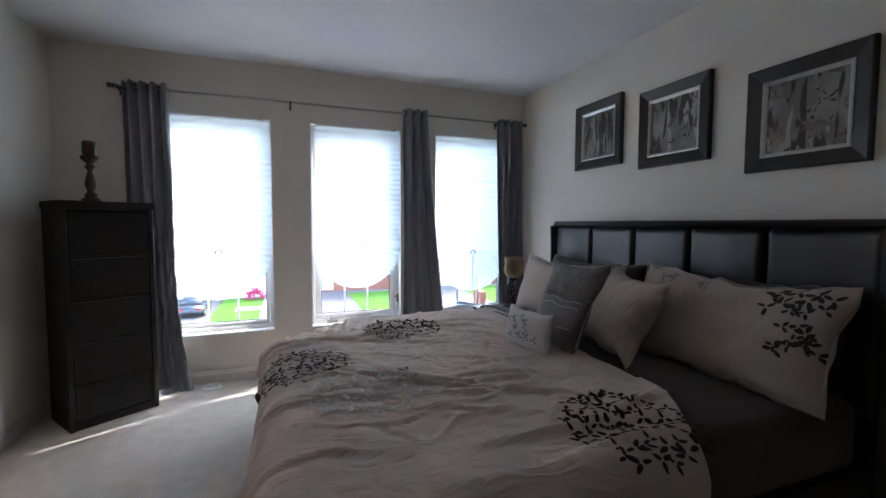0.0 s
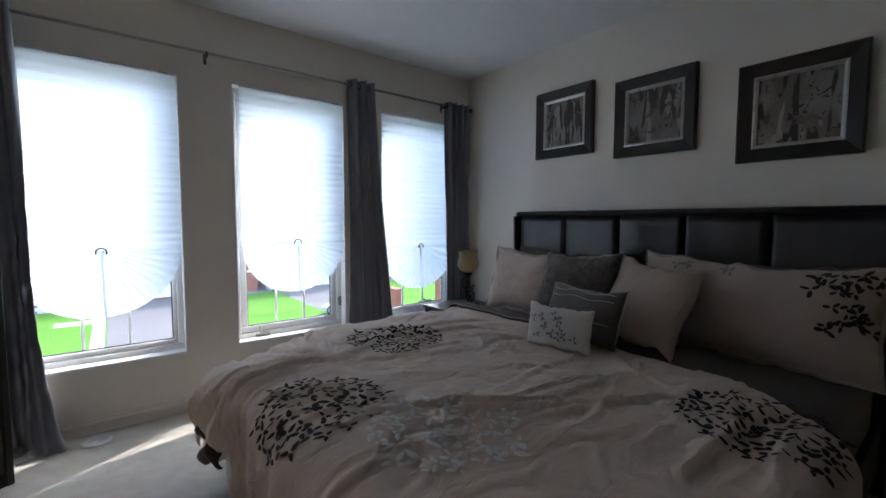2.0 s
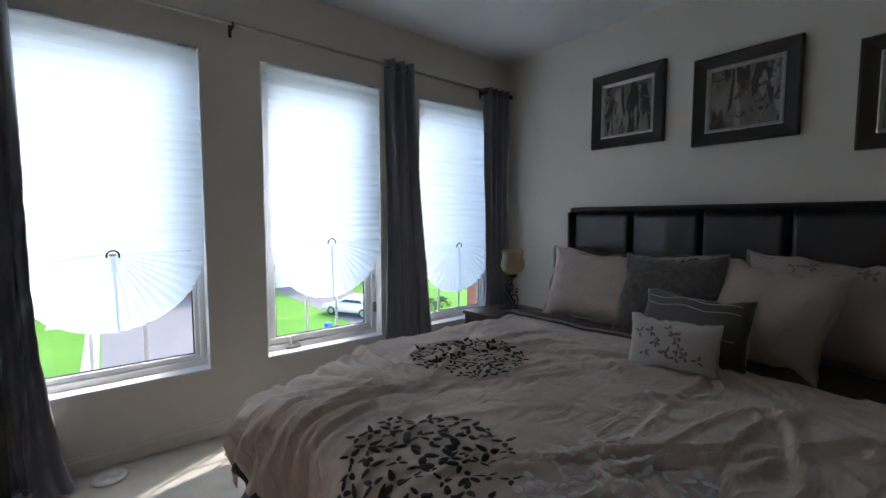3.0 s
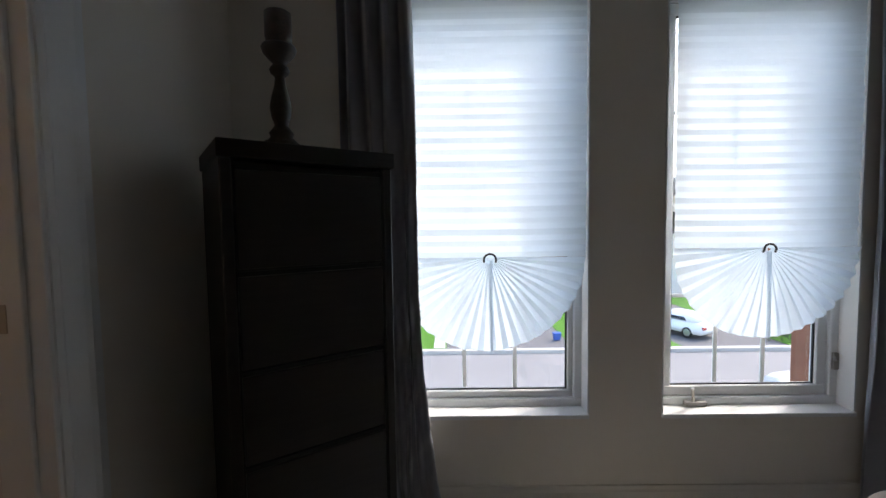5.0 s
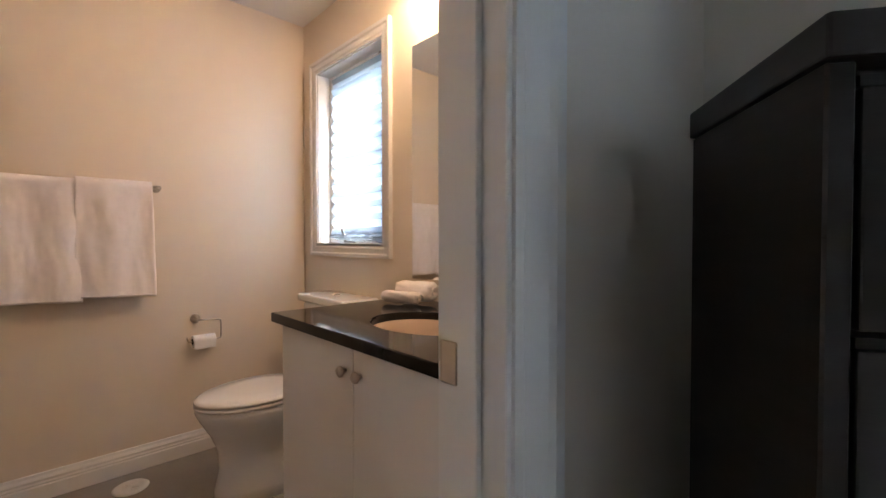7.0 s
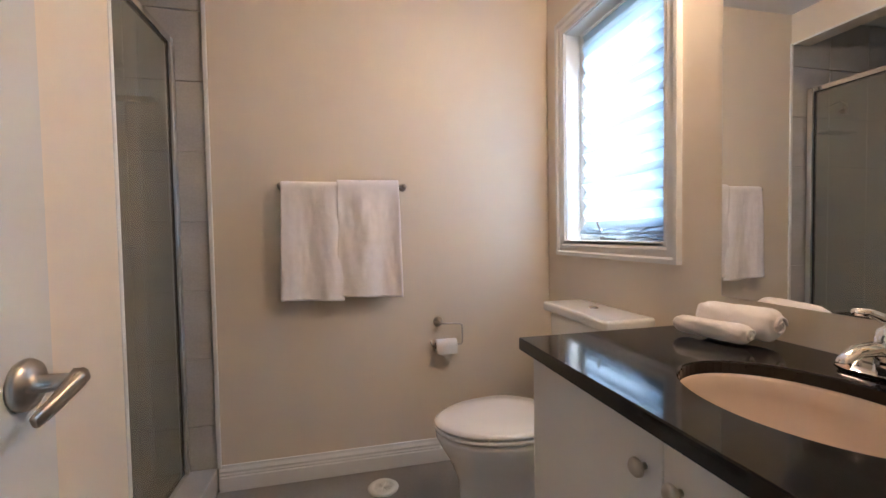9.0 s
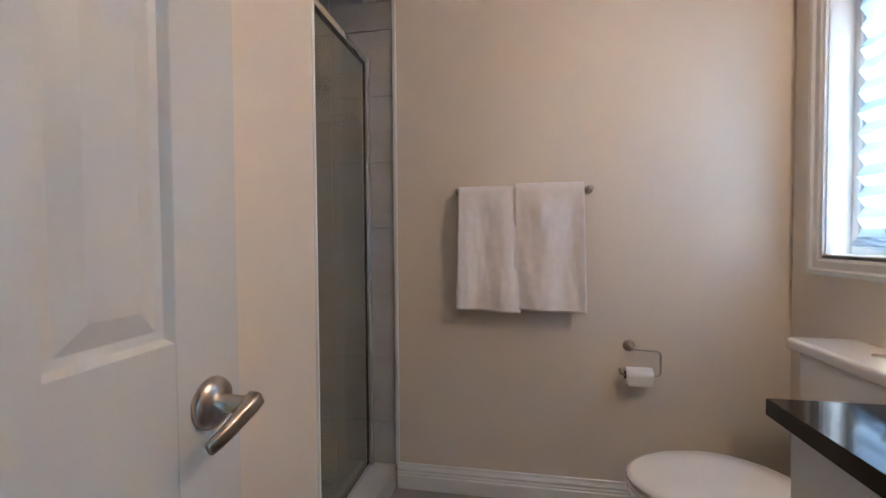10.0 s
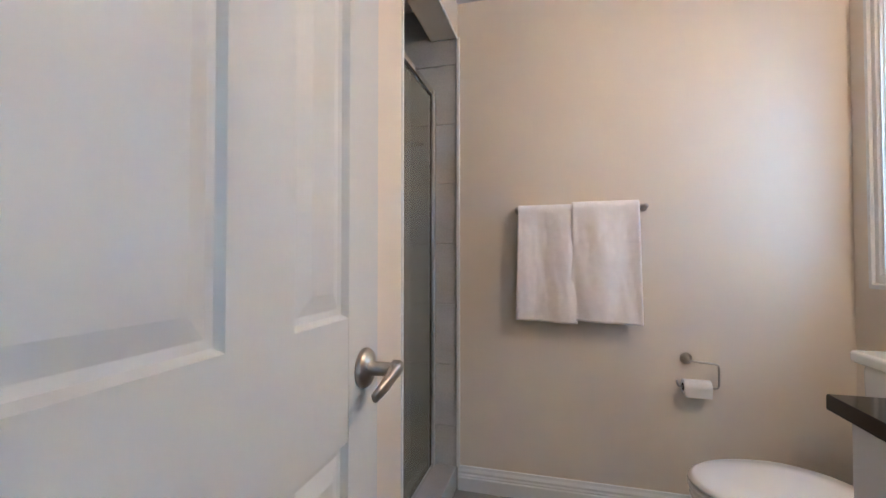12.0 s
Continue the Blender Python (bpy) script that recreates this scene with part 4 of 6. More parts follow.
ZB = BZ + 0.008
rs = random.Random(31)
near_sprigs = [(rs.uniform(0.015, 0.155), rs.uniform(0.38, 0.95), rs.uniform(0.75, 1.1), M["leaf_dark"]) for _ in range(21)] + [(rs.uniform(0.16, 0.25), rs.uniform(0.72, 0.92), 1.1, M["leaf_dark"]) for _ in range(4)] + [(rs.uniform(0.5, 0.8), rs.uniform(0.85, 0.95), 0.9, M["leaf_grey"]) for _ in range(5)]
far_sprigs = [(rs.uniform(0.05, 0.4), rs.uniform(0.84, 0.97), 1.0, M["leaf_dark"]) for _ in range(16)]
cushion("bed_pillow", "dark brown cotton bed pillow against the headboard", 0.92, 0.42, 0.20, M["sheet"], pose(1.10, 2.31, ZB, 0, 12, 0), seed=1)
cushion("bed_pillow", "dark brown cotton bed pillow against the headboard", 0.92, 0.42, 0.20, M["sheet"], pose(1.10, 3.28, ZB, 0, 12, 0), seed=2)
cushion("pillow_sham", "large taupe pillow sham with dark embroidered leaves", 0.96, 0.44, 0.19, M["sham"], pose(0.905, 2.262, ZB, 0, 18, -6), flange=0.012, wrinkle=0.016, seed=3, sprigs=near_sprigs)
cushion("pillow_sham", "large taupe pillow sham with an embroidered top edge", 0.90, 0.42, 0.18, M["sham"], pose(0.845, 3.262, ZB, 0, 18, 3), flange=0.018, wrinkle=0.016, seed=4, sprigs=far_sprigs)
cushion("throw_cushion", "dark grey plush square cushion", 0.46, 0.42, 0.15, M["fur"], pose(0.670, 2.935, ZB + 0.03, 0, 20, 2), seed=5, wrinkle=0.010)
cushion("throw_cushion", "plain taupe square cushion leaning on a sham", 0.42, 0.42, 0.15, M["sham"], pose(0.645, 2.585, ZB + 0.025, 5, 27, -8), seed=6, wrinkle=0.009)
dk = cushion("throw_cushion", "charcoal cushion with pale stitched bands", 0.42, 0.27, 0.12, M["darkcush"], pose(0.475, 2.755, ZB + 0.03, 0, 21, -5), seed=7)
for zz in (0.095, 0.200, 0.232):
    part("stitching", tube([(-0.004 - 0.062 * (1 - abs(2 * k / 14 - 1) ** 2.6) ** 0.48 * (1 - abs(2 * zz / 0.27 - 1) ** 2.6) ** 0.48, -0.195 + 0.39 * k / 14, zz + 0.006 * math.sin(k)) for k in range(15)], 0.0022, 5), M["piping"], dk, "pale stitched line")
part("piping", tube([(0.0, -0.207, 0.012), (0.0, -0.200, 0.135), (0.0, -0.207, 0.262)], 0.004, 5), M["piping"], dk)
ws = [(rs.uniform(0.1, 0.9), rs.uniform(0.2, 0.85), 0.6, M["leaf_grey"]) for _ in range(16)]
cushion("throw_cushion", "small white oblong cushion with a faint leaf print", 0.305, 0.20, 0.09, M["white_cloth"], pose(0.310, 2.735, quilt_top(0.31, 2.735) - 0.004, 0, 12, 11), seed=8, sprigs=ws)


# ---- bedroom: chest, curtains, pictures, nightstand ----
def chest():
    w, dp, h = 0.465, 0.335, 1.350
    d = thing("tall_chest", "tall narrow black-brown chest of drawers in the corner", "chest", pose(-1.973, 3.930, 0, 0, 0, 36))
    b = bmesh.new()
    add_box(b, 0.0, 0.028, 0.0, dp, 0.0, h - 0.045, 0.003, 1)
    add_box(b, w - 0.028, w, 0.0, dp, 0.0, h - 0.045, 0.003, 1)
    add_box(b, 0.028, w - 0.028, dp - 0.012, dp, 0.03, h - 0.045)
    add_box(b, 0.028, w - 0.028, 0.012, dp - 0.012, 0.03, 0.05)
    add_box(b, 0.028, w - 0.028, 0.020, dp - 0.012, 0.055, h - 0.05)
    part("body", b, M["espresso"], d)
    part("top", box(-0.006, w + 0.006, -0.012, dp, h - 0.045, h, 0.004, 2), M["espresso"], d)
    part("plinth", box(0.028, w - 0.028, 0.008, 0.030, 0.0, 0.048, 0.002, 1), M["espresso"], d)
    zs = [0.055, 0.270, 0.52, 0.77, 1.025, h - 0.058]
    for a, c in zip(zs, zs[1:]):
        f = part("drawer_front", box(0.034, w - 0.034, 0.002, 0.020, a + 0.006, c - 0.014, 0.003, 2), M["espresso"], d)
        # near-black strip stands in for the shade inside the gap above the drawer
        part("groove_shade_strip", box(0.034, w - 0.034, 0.006, 0.022, c - 0.012, c - 0.001), M["groove_shade"], f)
    return d


chest()


def candle_holder():
    d = thing("candle_holder", "turned dark wood candlestick with amber crackle glass cup", "candle holder", pose(-1.874, 4.075, 1.350) @ Matrix.Scale(0.95, 4))
    part("stem", lathe([(0.042, 0), (0.046, 0.008), (0.040, 0.018), (0.030, 0.028), (0.034, 0.04), (0.026, 0.05), (0.018, 0.062), (0.026, 0.085), (0.030, 0.11), (0.025, 0.14), (0.016, 0.172), (0.013, 0.196), (0.024, 0.206), (0.028, 0.216), (0.022, 0.226), (0.016, 0.232), (0.026, 0.242), (0.044, 0.262), (0.048, 0.276), (0.044, 0.283), (0.03, 0.285)], 36), M["turned"], d, smooth=True)
    for k in range(4):
        a = k * math.pi / 2 + 0.6
        part("foot", lathe([(0.0, 0.0), (0.010, 0.004), (0.012, 0.012), (0.0, 0.02)], 10), M["turned"], d).matrix_basis = pose(0.040 * math.cos(a), 0.040 * math.sin(a), 0)
    part("cup", lathe([(0.022, 0.285), (0.034, 0.290), (0.037, 0.31), (0.0365, 0.372), (0.034, 0.374), (0.033, 0.30), (0.0, 0.298)], 30), M["mercury"], d, "amber crackle glass cup", smooth=True)
    return d


candle_holder()


def curtain(label, top, bottom, ztop, zbot, folds, depth, seed, flare=None, y=YN - 0.055, drape=(), pool=None):
    d = thing("curtain", label, "curtain", group="grey curtains")
    n = folds * 14

    def f(u, v):
        g = v ** 1.3
        a0, a1 = top[0] + (bottom[0] - top[0]) * g, top[1] + (bottom[1] - top[1]) * g
        x = a0 + (a1 - a0) * u
        ph = 2 * math.pi * folds * (u + 0.04 * fbm(u * 4, v * 1.5, seed))
        dep = depth * (1 - 0.25 * v + 0.35 * v * noise.noise((u * 3, v * 2, seed)))
        yy = y + dep * math.sin(ph) * (0.8 + 0.2 * math.cos(5 * v))
        if drape:      # the free edge hangs smooth, with slanting pulls across it
            g = min(1.0, max(0.0, (u - 0.42) / 0.2)) * min(1.0, max(0.0, (v - 0.12) / 0.3))
            yy += (y - 0.02 - yy) * 0.75 * g
            for v0, wd, hh in drape:
                q = v - v0 + 0.16 * (u - 0.7) + 0.012 * math.sin(8 * u)
                yy -= g * hh * (math.exp(-(q / wd) ** 2) - 0.6 * math.exp(-((q - 1.8 * wd) / wd) ** 2))
        yy -= 0.012 * math.sin(ph * 2 + 3 * v) * v + 0.014 * fbm(u * 5, v * 4, seed + 3) * v
        x += 0.012 * math.sin(ph * 0.5 + 6 * v + seed) * v + (0.02 * math.sin(7 * v + seed) * v * v if u > 0.8 else 0)
        z = ztop + (zbot - ztop) * v
        if flare and v > 0.93:
            q = (v - 0.93) / 0.07
            yy -= flare * q * q * (0.6 + 0.4 * math.sin(9 * u))
            x += 0.05 * q * q * (u - 0.3)
        return (x, min(yy, YN - 0.014), z)
    solidify(part("panel", grid_mesh(n, 60, f), M["curtain"], d, smooth=True), 0.003)
    if pool:
        def heap(u, v):
            a = 2 * math.pi * u
            r = v * (0.085 + 0.02 * math.sin(3 * a + 1))
            z = 0.062 * (1 - v**3) * (0.7 + 0.3 * math.sin(22 * v + 2 * math.sin(a)))
            return (pool[0] + 1.15 * r * math.cos(a), pool[1] + r * math.sin(a) + 0.01 * fbm(u * 5, v * 4, seed), max(0.003, z + 0.014 * fbm(math.cos(a) * v * 3, math.sin(a) * v * 3, seed)))
        part("pooled_hem", grid_mesh(36, 16, heap), M["curtain"], d, "hem heaped on the carpet", smooth=True)
    for k in range(folds * 2):
        u = (k + 0.5) / (folds * 2)
        x, yy, z = f(u, 0.022)
        ring = tube([(x + 0.0, ROD_Y + 0.021 * math.cos(t), ROD_Z + 0.021 * math.sin(t)) for t in [2 * math.pi * j / 14 for j in range(14)]], 0.0035, 6, closed=True)
        part("grommet", ring, M["grommet"], d, smooth=True)
    return d


ROD_Y, ROD_Z = YN - 0.060, 2.162


def rod():
    d = thing("curtain_rod", "thin brushed metal curtain rod above the windows", "curtain rod")
    part("pole", tube([(-1.86, ROD_Y, ROD_Z), (1.335, ROD_Y, ROD_Z)], 0.0085, 12), M["rod"], d, smooth=True)
    for x, s in ((-1.86, -1), (1.335, 1)):
        fin = part("finial", lathe([(0.009, 0.0), (0.016, 0.004), (0.016, 0.012), (0.010, 0.018), (0.019, 0.032), (0.014, 0.046), (0.0, 0.05)], 16), M["grommet"], d, "dark knob finial", smooth=True)
        fin.matrix_basis = pose(x, ROD_Y, ROD_Z, 0, 90 * s, 0)
    for x in (-1.845, -0.733, 1.075):
        b = bmesh.new()
        add_box(b, x - 0.008, x + 0.008, YN - 0.006, YN, ROD_Z - 0.05, ROD_Z + 0.02, 0.002, 1)
        add_box(b, x - 0.006, x + 0.006, ROD_Y - 0.012, YN - 0.006, ROD_Z - 0.022, ROD_Z - 0.009, 0.002, 1)
        add_box(b, x - 0.006, x + 0.006, ROD_Y - 0.016, ROD_Y - 0.010, ROD_Z - 0.022, ROD_Z + 0.006, 0.002, 1)
        part("bracket", b, M["grommet"], d)
    return d


rod()
curtain("dark grey satin grommet curtain, pooled on the carpet beside a chest", (-1.828, -1.555), (-1.80, -1.495), 2.205, 0.012, 4, 0.038, 1.0, flare=0.10, drape=((0.42, 0.014, 0.012), (0.50, 0.02, 0.020), (0.57, 0.012, 0.012), (0.66, 0.022, 0.022), (0.74, 0.014, 0.014), (0.80, 0.02, 0.024), (0.90, 0.02, 0.02)), pool=(-1.65, YN - 0.125))
curtain("dark grey satin grommet curtain between two windows", (0.175, 0.390), (0.17, 0.600), 2.205, 0.03, 3, 0.034, 5.0)
curtain("dark grey satin grommet curtain in the corner by the nightstand", (1.075, 1.340), (1.12, 1.378), 2.195, 0.03, 4, 0.032, 9.0)


def picture(y0, y1, z0, z1, seed, tint):
    yc, zc, w, h = (y0 + y1) / 2, (z0 + z1) / 2, y1 - y0, z1 - z0
    d = thing("framed_picture", "abstract print in a wide dark bronze frame with silver lip", "picture", pose(XE, yc, zc), "pictures above the bed")
    fw = 0.078
    prof = [(0.0, 0.0), (0.030, 0.0), (0.034, 0.008), (0.030, 0.020), (0.022, 0.055), (0.018, fw - 0.012), (0.0, fw - 0.012)]
    lip = [(0.0, fw - 0.012), (0.021, fw - 0.012), (0.023, fw - 0.006), (0.014, fw + 0.006), (0.0, fw + 0.006)]
    for name, pr, mt in (("frame", prof, M["frame"]), ("inner_lip", lip, M["silver"])):
        bm = bmesh.new()
        rings = [[bm.verts.new((-0.002 - o, sy * (w / 2 - u), sz * (h / 2 - u))) for o, u in pr] for sy, sz in ((-1, -1), (1, -1), (1, 1), (-1, 1))]
        for a, b in zip(rings, rings[1:] + rings[:1]):
            for k in range(len(pr)):
                j = (k + 1) % len(pr)
                bm.faces.new((a[k], a[j], b[j], b[k]))
        bmesh.ops.recalc_face_normals(bm, faces=bm.faces)
        part(name, bm, mt, d, "thin silver inner lip" if name == "inner_lip" else "")
    part("print", box(-0.008, -0.002, -w / 2 + fw - 0.004, w / 2 - fw + 0.004, -h / 2 + fw - 0.004, h / 2 - fw + 0.004), painting("print_" + str(int(seed)), seed, tint), d, "blurred warm-grey abstract print")
    return d


picture(3.268, 3.750, 1.642, 2.127, 3.0, (0.16, 0.12, 0.10))
picture(2.622, 3.108, 1.581, 2.063, 11.0, (0.13, 0.085, 0.065))
picture(1.935, 2.422, 1.479, 1.968, 23.0, (0.15, 0.125, 0.11))


def nightstand():
    x0, x1, y0, y1, h = 0.82, 1.30, 4.00, 4.44, 0.478
    d = thing("nightstand", "dark wood nightstand with louvred side beside the bed", "nightstand")
    part("top", box(x0 - 0.012, x1, y0 - 0.01, y1 + 0.01, h - 0.026, h, 0.004, 2), M["walnut"], d)
    b = bmesh.new()
    add_box(b, x0 + 0.02, x1, y0, y1, 0.06, h - 0.026, 0.003, 1)
    part("body", b, M["walnut"], d)
    for y in (y0, y1 - 0.035):
        part("corner_post", box(x0, x0 + 0.035, y, y + 0.035, 0.0, h - 0.026, 0.003, 1), M["walnut"], d)
    for k in range(12):
        z = 0.12 + 0.028 * k
        part("louvre_slat", box(x0 + 0.004, x0 + 0.018, y0 + 0.035, y1 - 0.035, z, z + 0.020, 0.003, 1), M["walnut"], d)
    return d


nightstand()


def hurricane():
    d = thing("hurricane_lamp", "amber glass goblet candle holder on scrolled iron stand", "candle holder", pose(1.105, 4.225, 0.478) @ Matrix.Scale(1.12, 4))
    st = bmesh.new()
    tube([(-0.075, -0.05, 0.006), (0.0, 0.0, 0.012), (0.075, 0.05, 0.006)], 0.005, 8, st)
    tube([(-0.06, 0.06, 0.006), (0.0, 0.0, 0.012), (0.06, -0.06, 0.006)], 0.005, 8, st)
    part("base", st, M["iron"], d, smooth=True)

    def scroll(c, r0, turns, a0, flip=1):
        return [(c[0] + flip * r0 * (1 - 0.75 * k / 30) * math.cos(a0 + turns * 2 * math.pi * k / 30), 0.0, c[1] + r0 * (1 - 0.75 * k / 30) * math.sin(a0 + turns * 2 * math.pi * k / 30)) for k in range(31)]
    part("lower_scroll", tube(scroll((0.018, 0.062), 0.052, 1.25, -1.2), 0.0045, 8), M["iron"], d, smooth=True)
    part("upper_scroll", tube(scroll((-0.012, 0.158), 0.050, 1.2, 1.3), 0.0045, 8), M["iron"], d, smooth=True)
    part("leaf_curl", tube(scroll((0.05, 0.12), 0.020, 1.0, 0.5), 0.0035, 8), M["iron"], d, smooth=True)
    part("stem", tube([(0.0, 0, 0.010), (0.022, 0, 0.05), (-0.022, 0, 0.115), (0.0, 0, 0.205), (0.0, 0, 0.225)], 0.005, 8), M["iron"], d, smooth=True)
    part("cup", lathe([(0.012, 0.212), (0.030, 0.222), (0.034, 0.238), (0.030, 0.242), (0.0, 0.236)], 24), M["iron"], d, smooth=True)
    g = lathe([(0.026, 0.242), (0.052, 0.262), (0.066, 0.292), (0.064, 0.325), (0.056, 0.36), (0.060, 0.388), (0.066, 0.405), (0.063, 0.405), (0.057, 0.388), (0.053, 0.36), (0.061, 0.325), (0.063, 0.292), (0.049, 0.265), (0.0, 0.247)], 36)
    part("goblet", g, M["amber"], d, "amber frosted glass goblet", smooth=True).matrix_basis = Matrix.Diagonal((1.18, 1.18, 1.0, 1.0))
    part("candle", lathe([(0.024, 0.248), (0.024, 0.315), (0.020, 0.318), (0.0, 0.316)], 20), M["tissue"], d, smooth=True)
    return d


hurricane()


def floor_vent(x, y, z, label):
    d = thing("floor_vent", label, "vent", pose(x, y, z), "round floor vents")
    part("rim", lathe([(0.042, 0.0), (0.068, 0.0), (0.070, 0.004), (0.062, 0.010), (0.045, 0.011), (0.042, 0.006)], 40), M["vent"], d, smooth=True)
    part("grate", lathe([(0.041, 0.0), (0.041, 0.005), (0.0, 0.006)], 32), M["hole"], d)
    for k in range(7):
        a = math.pi * k / 7
        c, s = 0.038 * math.cos(a), 0.038 * math.sin(a)
        part("spoke", tube([(-c, -s, 0.007), (c, s, 0.007)], 0.0022, 6), M["vent"], d)
    return d


floor_vent(-1.322, 4.440, 0.0, "round white plastic floor vent in the carpet")


# ---- bathroom ----
def door():
    w, t, h = 0.708, 0.035, 2.03
    d = thing("door_1", "white six-panel door standing wide open", "door", pose(XB - 0.012, 3.092, 0.012, 0, 0, 180.3), kind="structure")
    # local: x along the leaf from the hinge, face towards -y
    stile, mid, rails = 0.114, 0.115, [(0.0, 0.20), (0.853, 1.046), (1.66, 1.76), (h - 0.11, h)]
    mc = 0.3955
    b = bmesh.new()
    add_box(b, 0, stile, 0, t, 0, h, 0.002, 1)
    add_box(b, w - stile, w, 0, t, 0, h, 0.002, 1)
    add_box(b, mc - mid / 2, mc + mid / 2, 0.0005, t - 0.0005, 0, h)
    for z0, z1 in rails:
        add_box(b, stile, w - stile, 0.0003, t - 0.0003, z0, z1)
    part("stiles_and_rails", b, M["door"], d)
    for xa, xb in ((stile, mc - mid / 2), (mc + mid / 2, w - stile)):
        for (q0, z0), (z1, q1) in zip(rails, rails[1:]):
            pm = bmesh.new()
            for y, s in ((0.0, 1), (t, -1)):
                loops = []
                for inset, dep in ((0.0, 0.0006), (0.006, 0.010), (0.016, 0.011), (0.042, 0.003), (0.044, 0.003)):
                    loops.append([pm.verts.new((x, y + s * dep, z)) for x, z in ((xa + inset, z0 + inset), (xb - inset, z0 + inset), (xb - inset, z1 - inset), (xa + inset, z1 - inset))])
                for a, c in zip(loops, loops[1:]):
                    for k in range(4):
                        j = (k + 1) % 4
                        pm.faces.new((a[k], a[j], c[j], c[k]))
                pm.faces.new(loops[-1])
            bmesh.ops.recalc_face_normals(pm, faces=pm.faces)
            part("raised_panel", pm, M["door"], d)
    hx, hz = w - 0.060, 0.955
    for y, s in ((t, 1), (0.0, -1)):
        rose = part("door_handle", lathe([(0.033, 0.0), (0.034, 0.004), (0.031, 0.010), (0.020, 0.014), (0.012, 0.017), (0.011, 0.052), (0.013, 0.058), (0.0, 0.060)], 28), M["nickel"], d, "satin nickel lever handle", smooth=True)
        rose.matrix_basis = pose(hx, y, hz, -90 * s, 0, 0)
        lv = bmesh.new()
        pts = [(0.014, 0.0), (0.0, 0.002), (-0.02, 0.002), (-0.042, 0.0), (-0.06, -0.004), (-0.076, -0.010)]
        rows = []
        for k, (x, dz) in enumerate(pts):
            hh, th = (0.011, 0.011, 0.0105, 0.010, 0.0095, 0.008)[k], (0.010, 0.010, 0.007, 0.006, 0.005, 0.004)[k]
            cz = 0.058 - 0.010 * (k / 5) ** 2
            rows.append([lv.verts.new((x + 0.0, s * (hh * a) + dz * 0, cz + th * b)) for a, b in ((-1, -0.6), (-0.6, -1), (0.6, -1), (1, -0.6), (1, 0.6), (0.6, 1), (-0.6, 1), (-1, 0.6))])
        for a, c in zip(rows, rows[1:]):
            for k in range(8):
                j = (k + 1) % 8
                lv.faces.new((a[k], a[j], c[j], c[k]))
        lv.faces.new(rows[0][::-1]), lv.faces.new(rows[-1])
        bmesh.ops.recalc_face_normals(lv, faces=lv.faces)
        part("lever", lv, M["nickel"], rose, smooth=True).matrix_basis = Matrix.Rotation(radians(-24 * s), 4, "Z") @ Matrix.Scale(0.9, 4, (1, 0, 0))
    for z in (0.22, 1.02, 1.82):
        part("hinge", tube([(-0.004, t + 0.004, z - 0.045), (-0.004, t + 0.004, z + 0.045)], 0.006, 10), M["nickel"], d, smooth=True)
    return d


door()
CX0, CX1, CY0, CZ = -3.440, XB, 3.948, 0.868


def vanity():
    x0, x1, y0 = CX0 + 0.022, CX1, CY0 + 0.030
    d = thing("vanity_cabinet", "white painted vanity cabinet with two flat doors", "cabinet")
    b = bmesh.new()
    add_box(b, x0, x0 + 0.018, y0 + 0.02, YN, 0.0, CZ - 0.032, 0.002, 1)
    add_box(b, x1 - 0.018, x1, y0 + 0.02, YN, 0.0, CZ - 0.032)
    add_box(b, x0 + 0.018, x1 - 0.018, y0 + 0.07, y0 + 0.085, 0.0, 0.10)
    add_box(b, x0 + 0.018, x1 - 0.018, y0 + 0.02, YN, 0.10, 0.118)
    add_box(b, x0 + 0.018, x1 - 0.018, YN - 0.012, YN, 0.118, CZ - 0.032)
    add_box(b, x0 + 0.018, x1 - 0.018, y0 + 0.02, y0 + 0.036, CZ - 0.09, CZ - 0.032)
    part("carcass", b, M["cabinet"], d)
    xm = -2.945
    for xa, xb, kx in ((x0 + 0.002, xm - 0.002, xm - 0.040), (xm + 0.002, x1 - 0.004, xm + 0.038)):
        dr = part("cabinet_door", box(xa, xb, y0, y0 + 0.019, 0.115, CZ - 0.042, 0.003, 2), M["cabinet"], d)
        kn = part("knob", lathe([(0.0, 0.028), (0.010, 0.027), (0.0155, 0.022), (0.0165, 0.016), (0.012, 0.011), (0.006, 0.008), (0.006, 0.0)], 22), M["nickel"], dr, "satin nickel round knob", smooth=True)
        kn.matrix_basis = pose(kx, y0, 0.755, 90, 0, 0)
    return d


vanity()
SKX, SKY, SKA, SKB = -2.918, 4.232, 0.212, 0.160


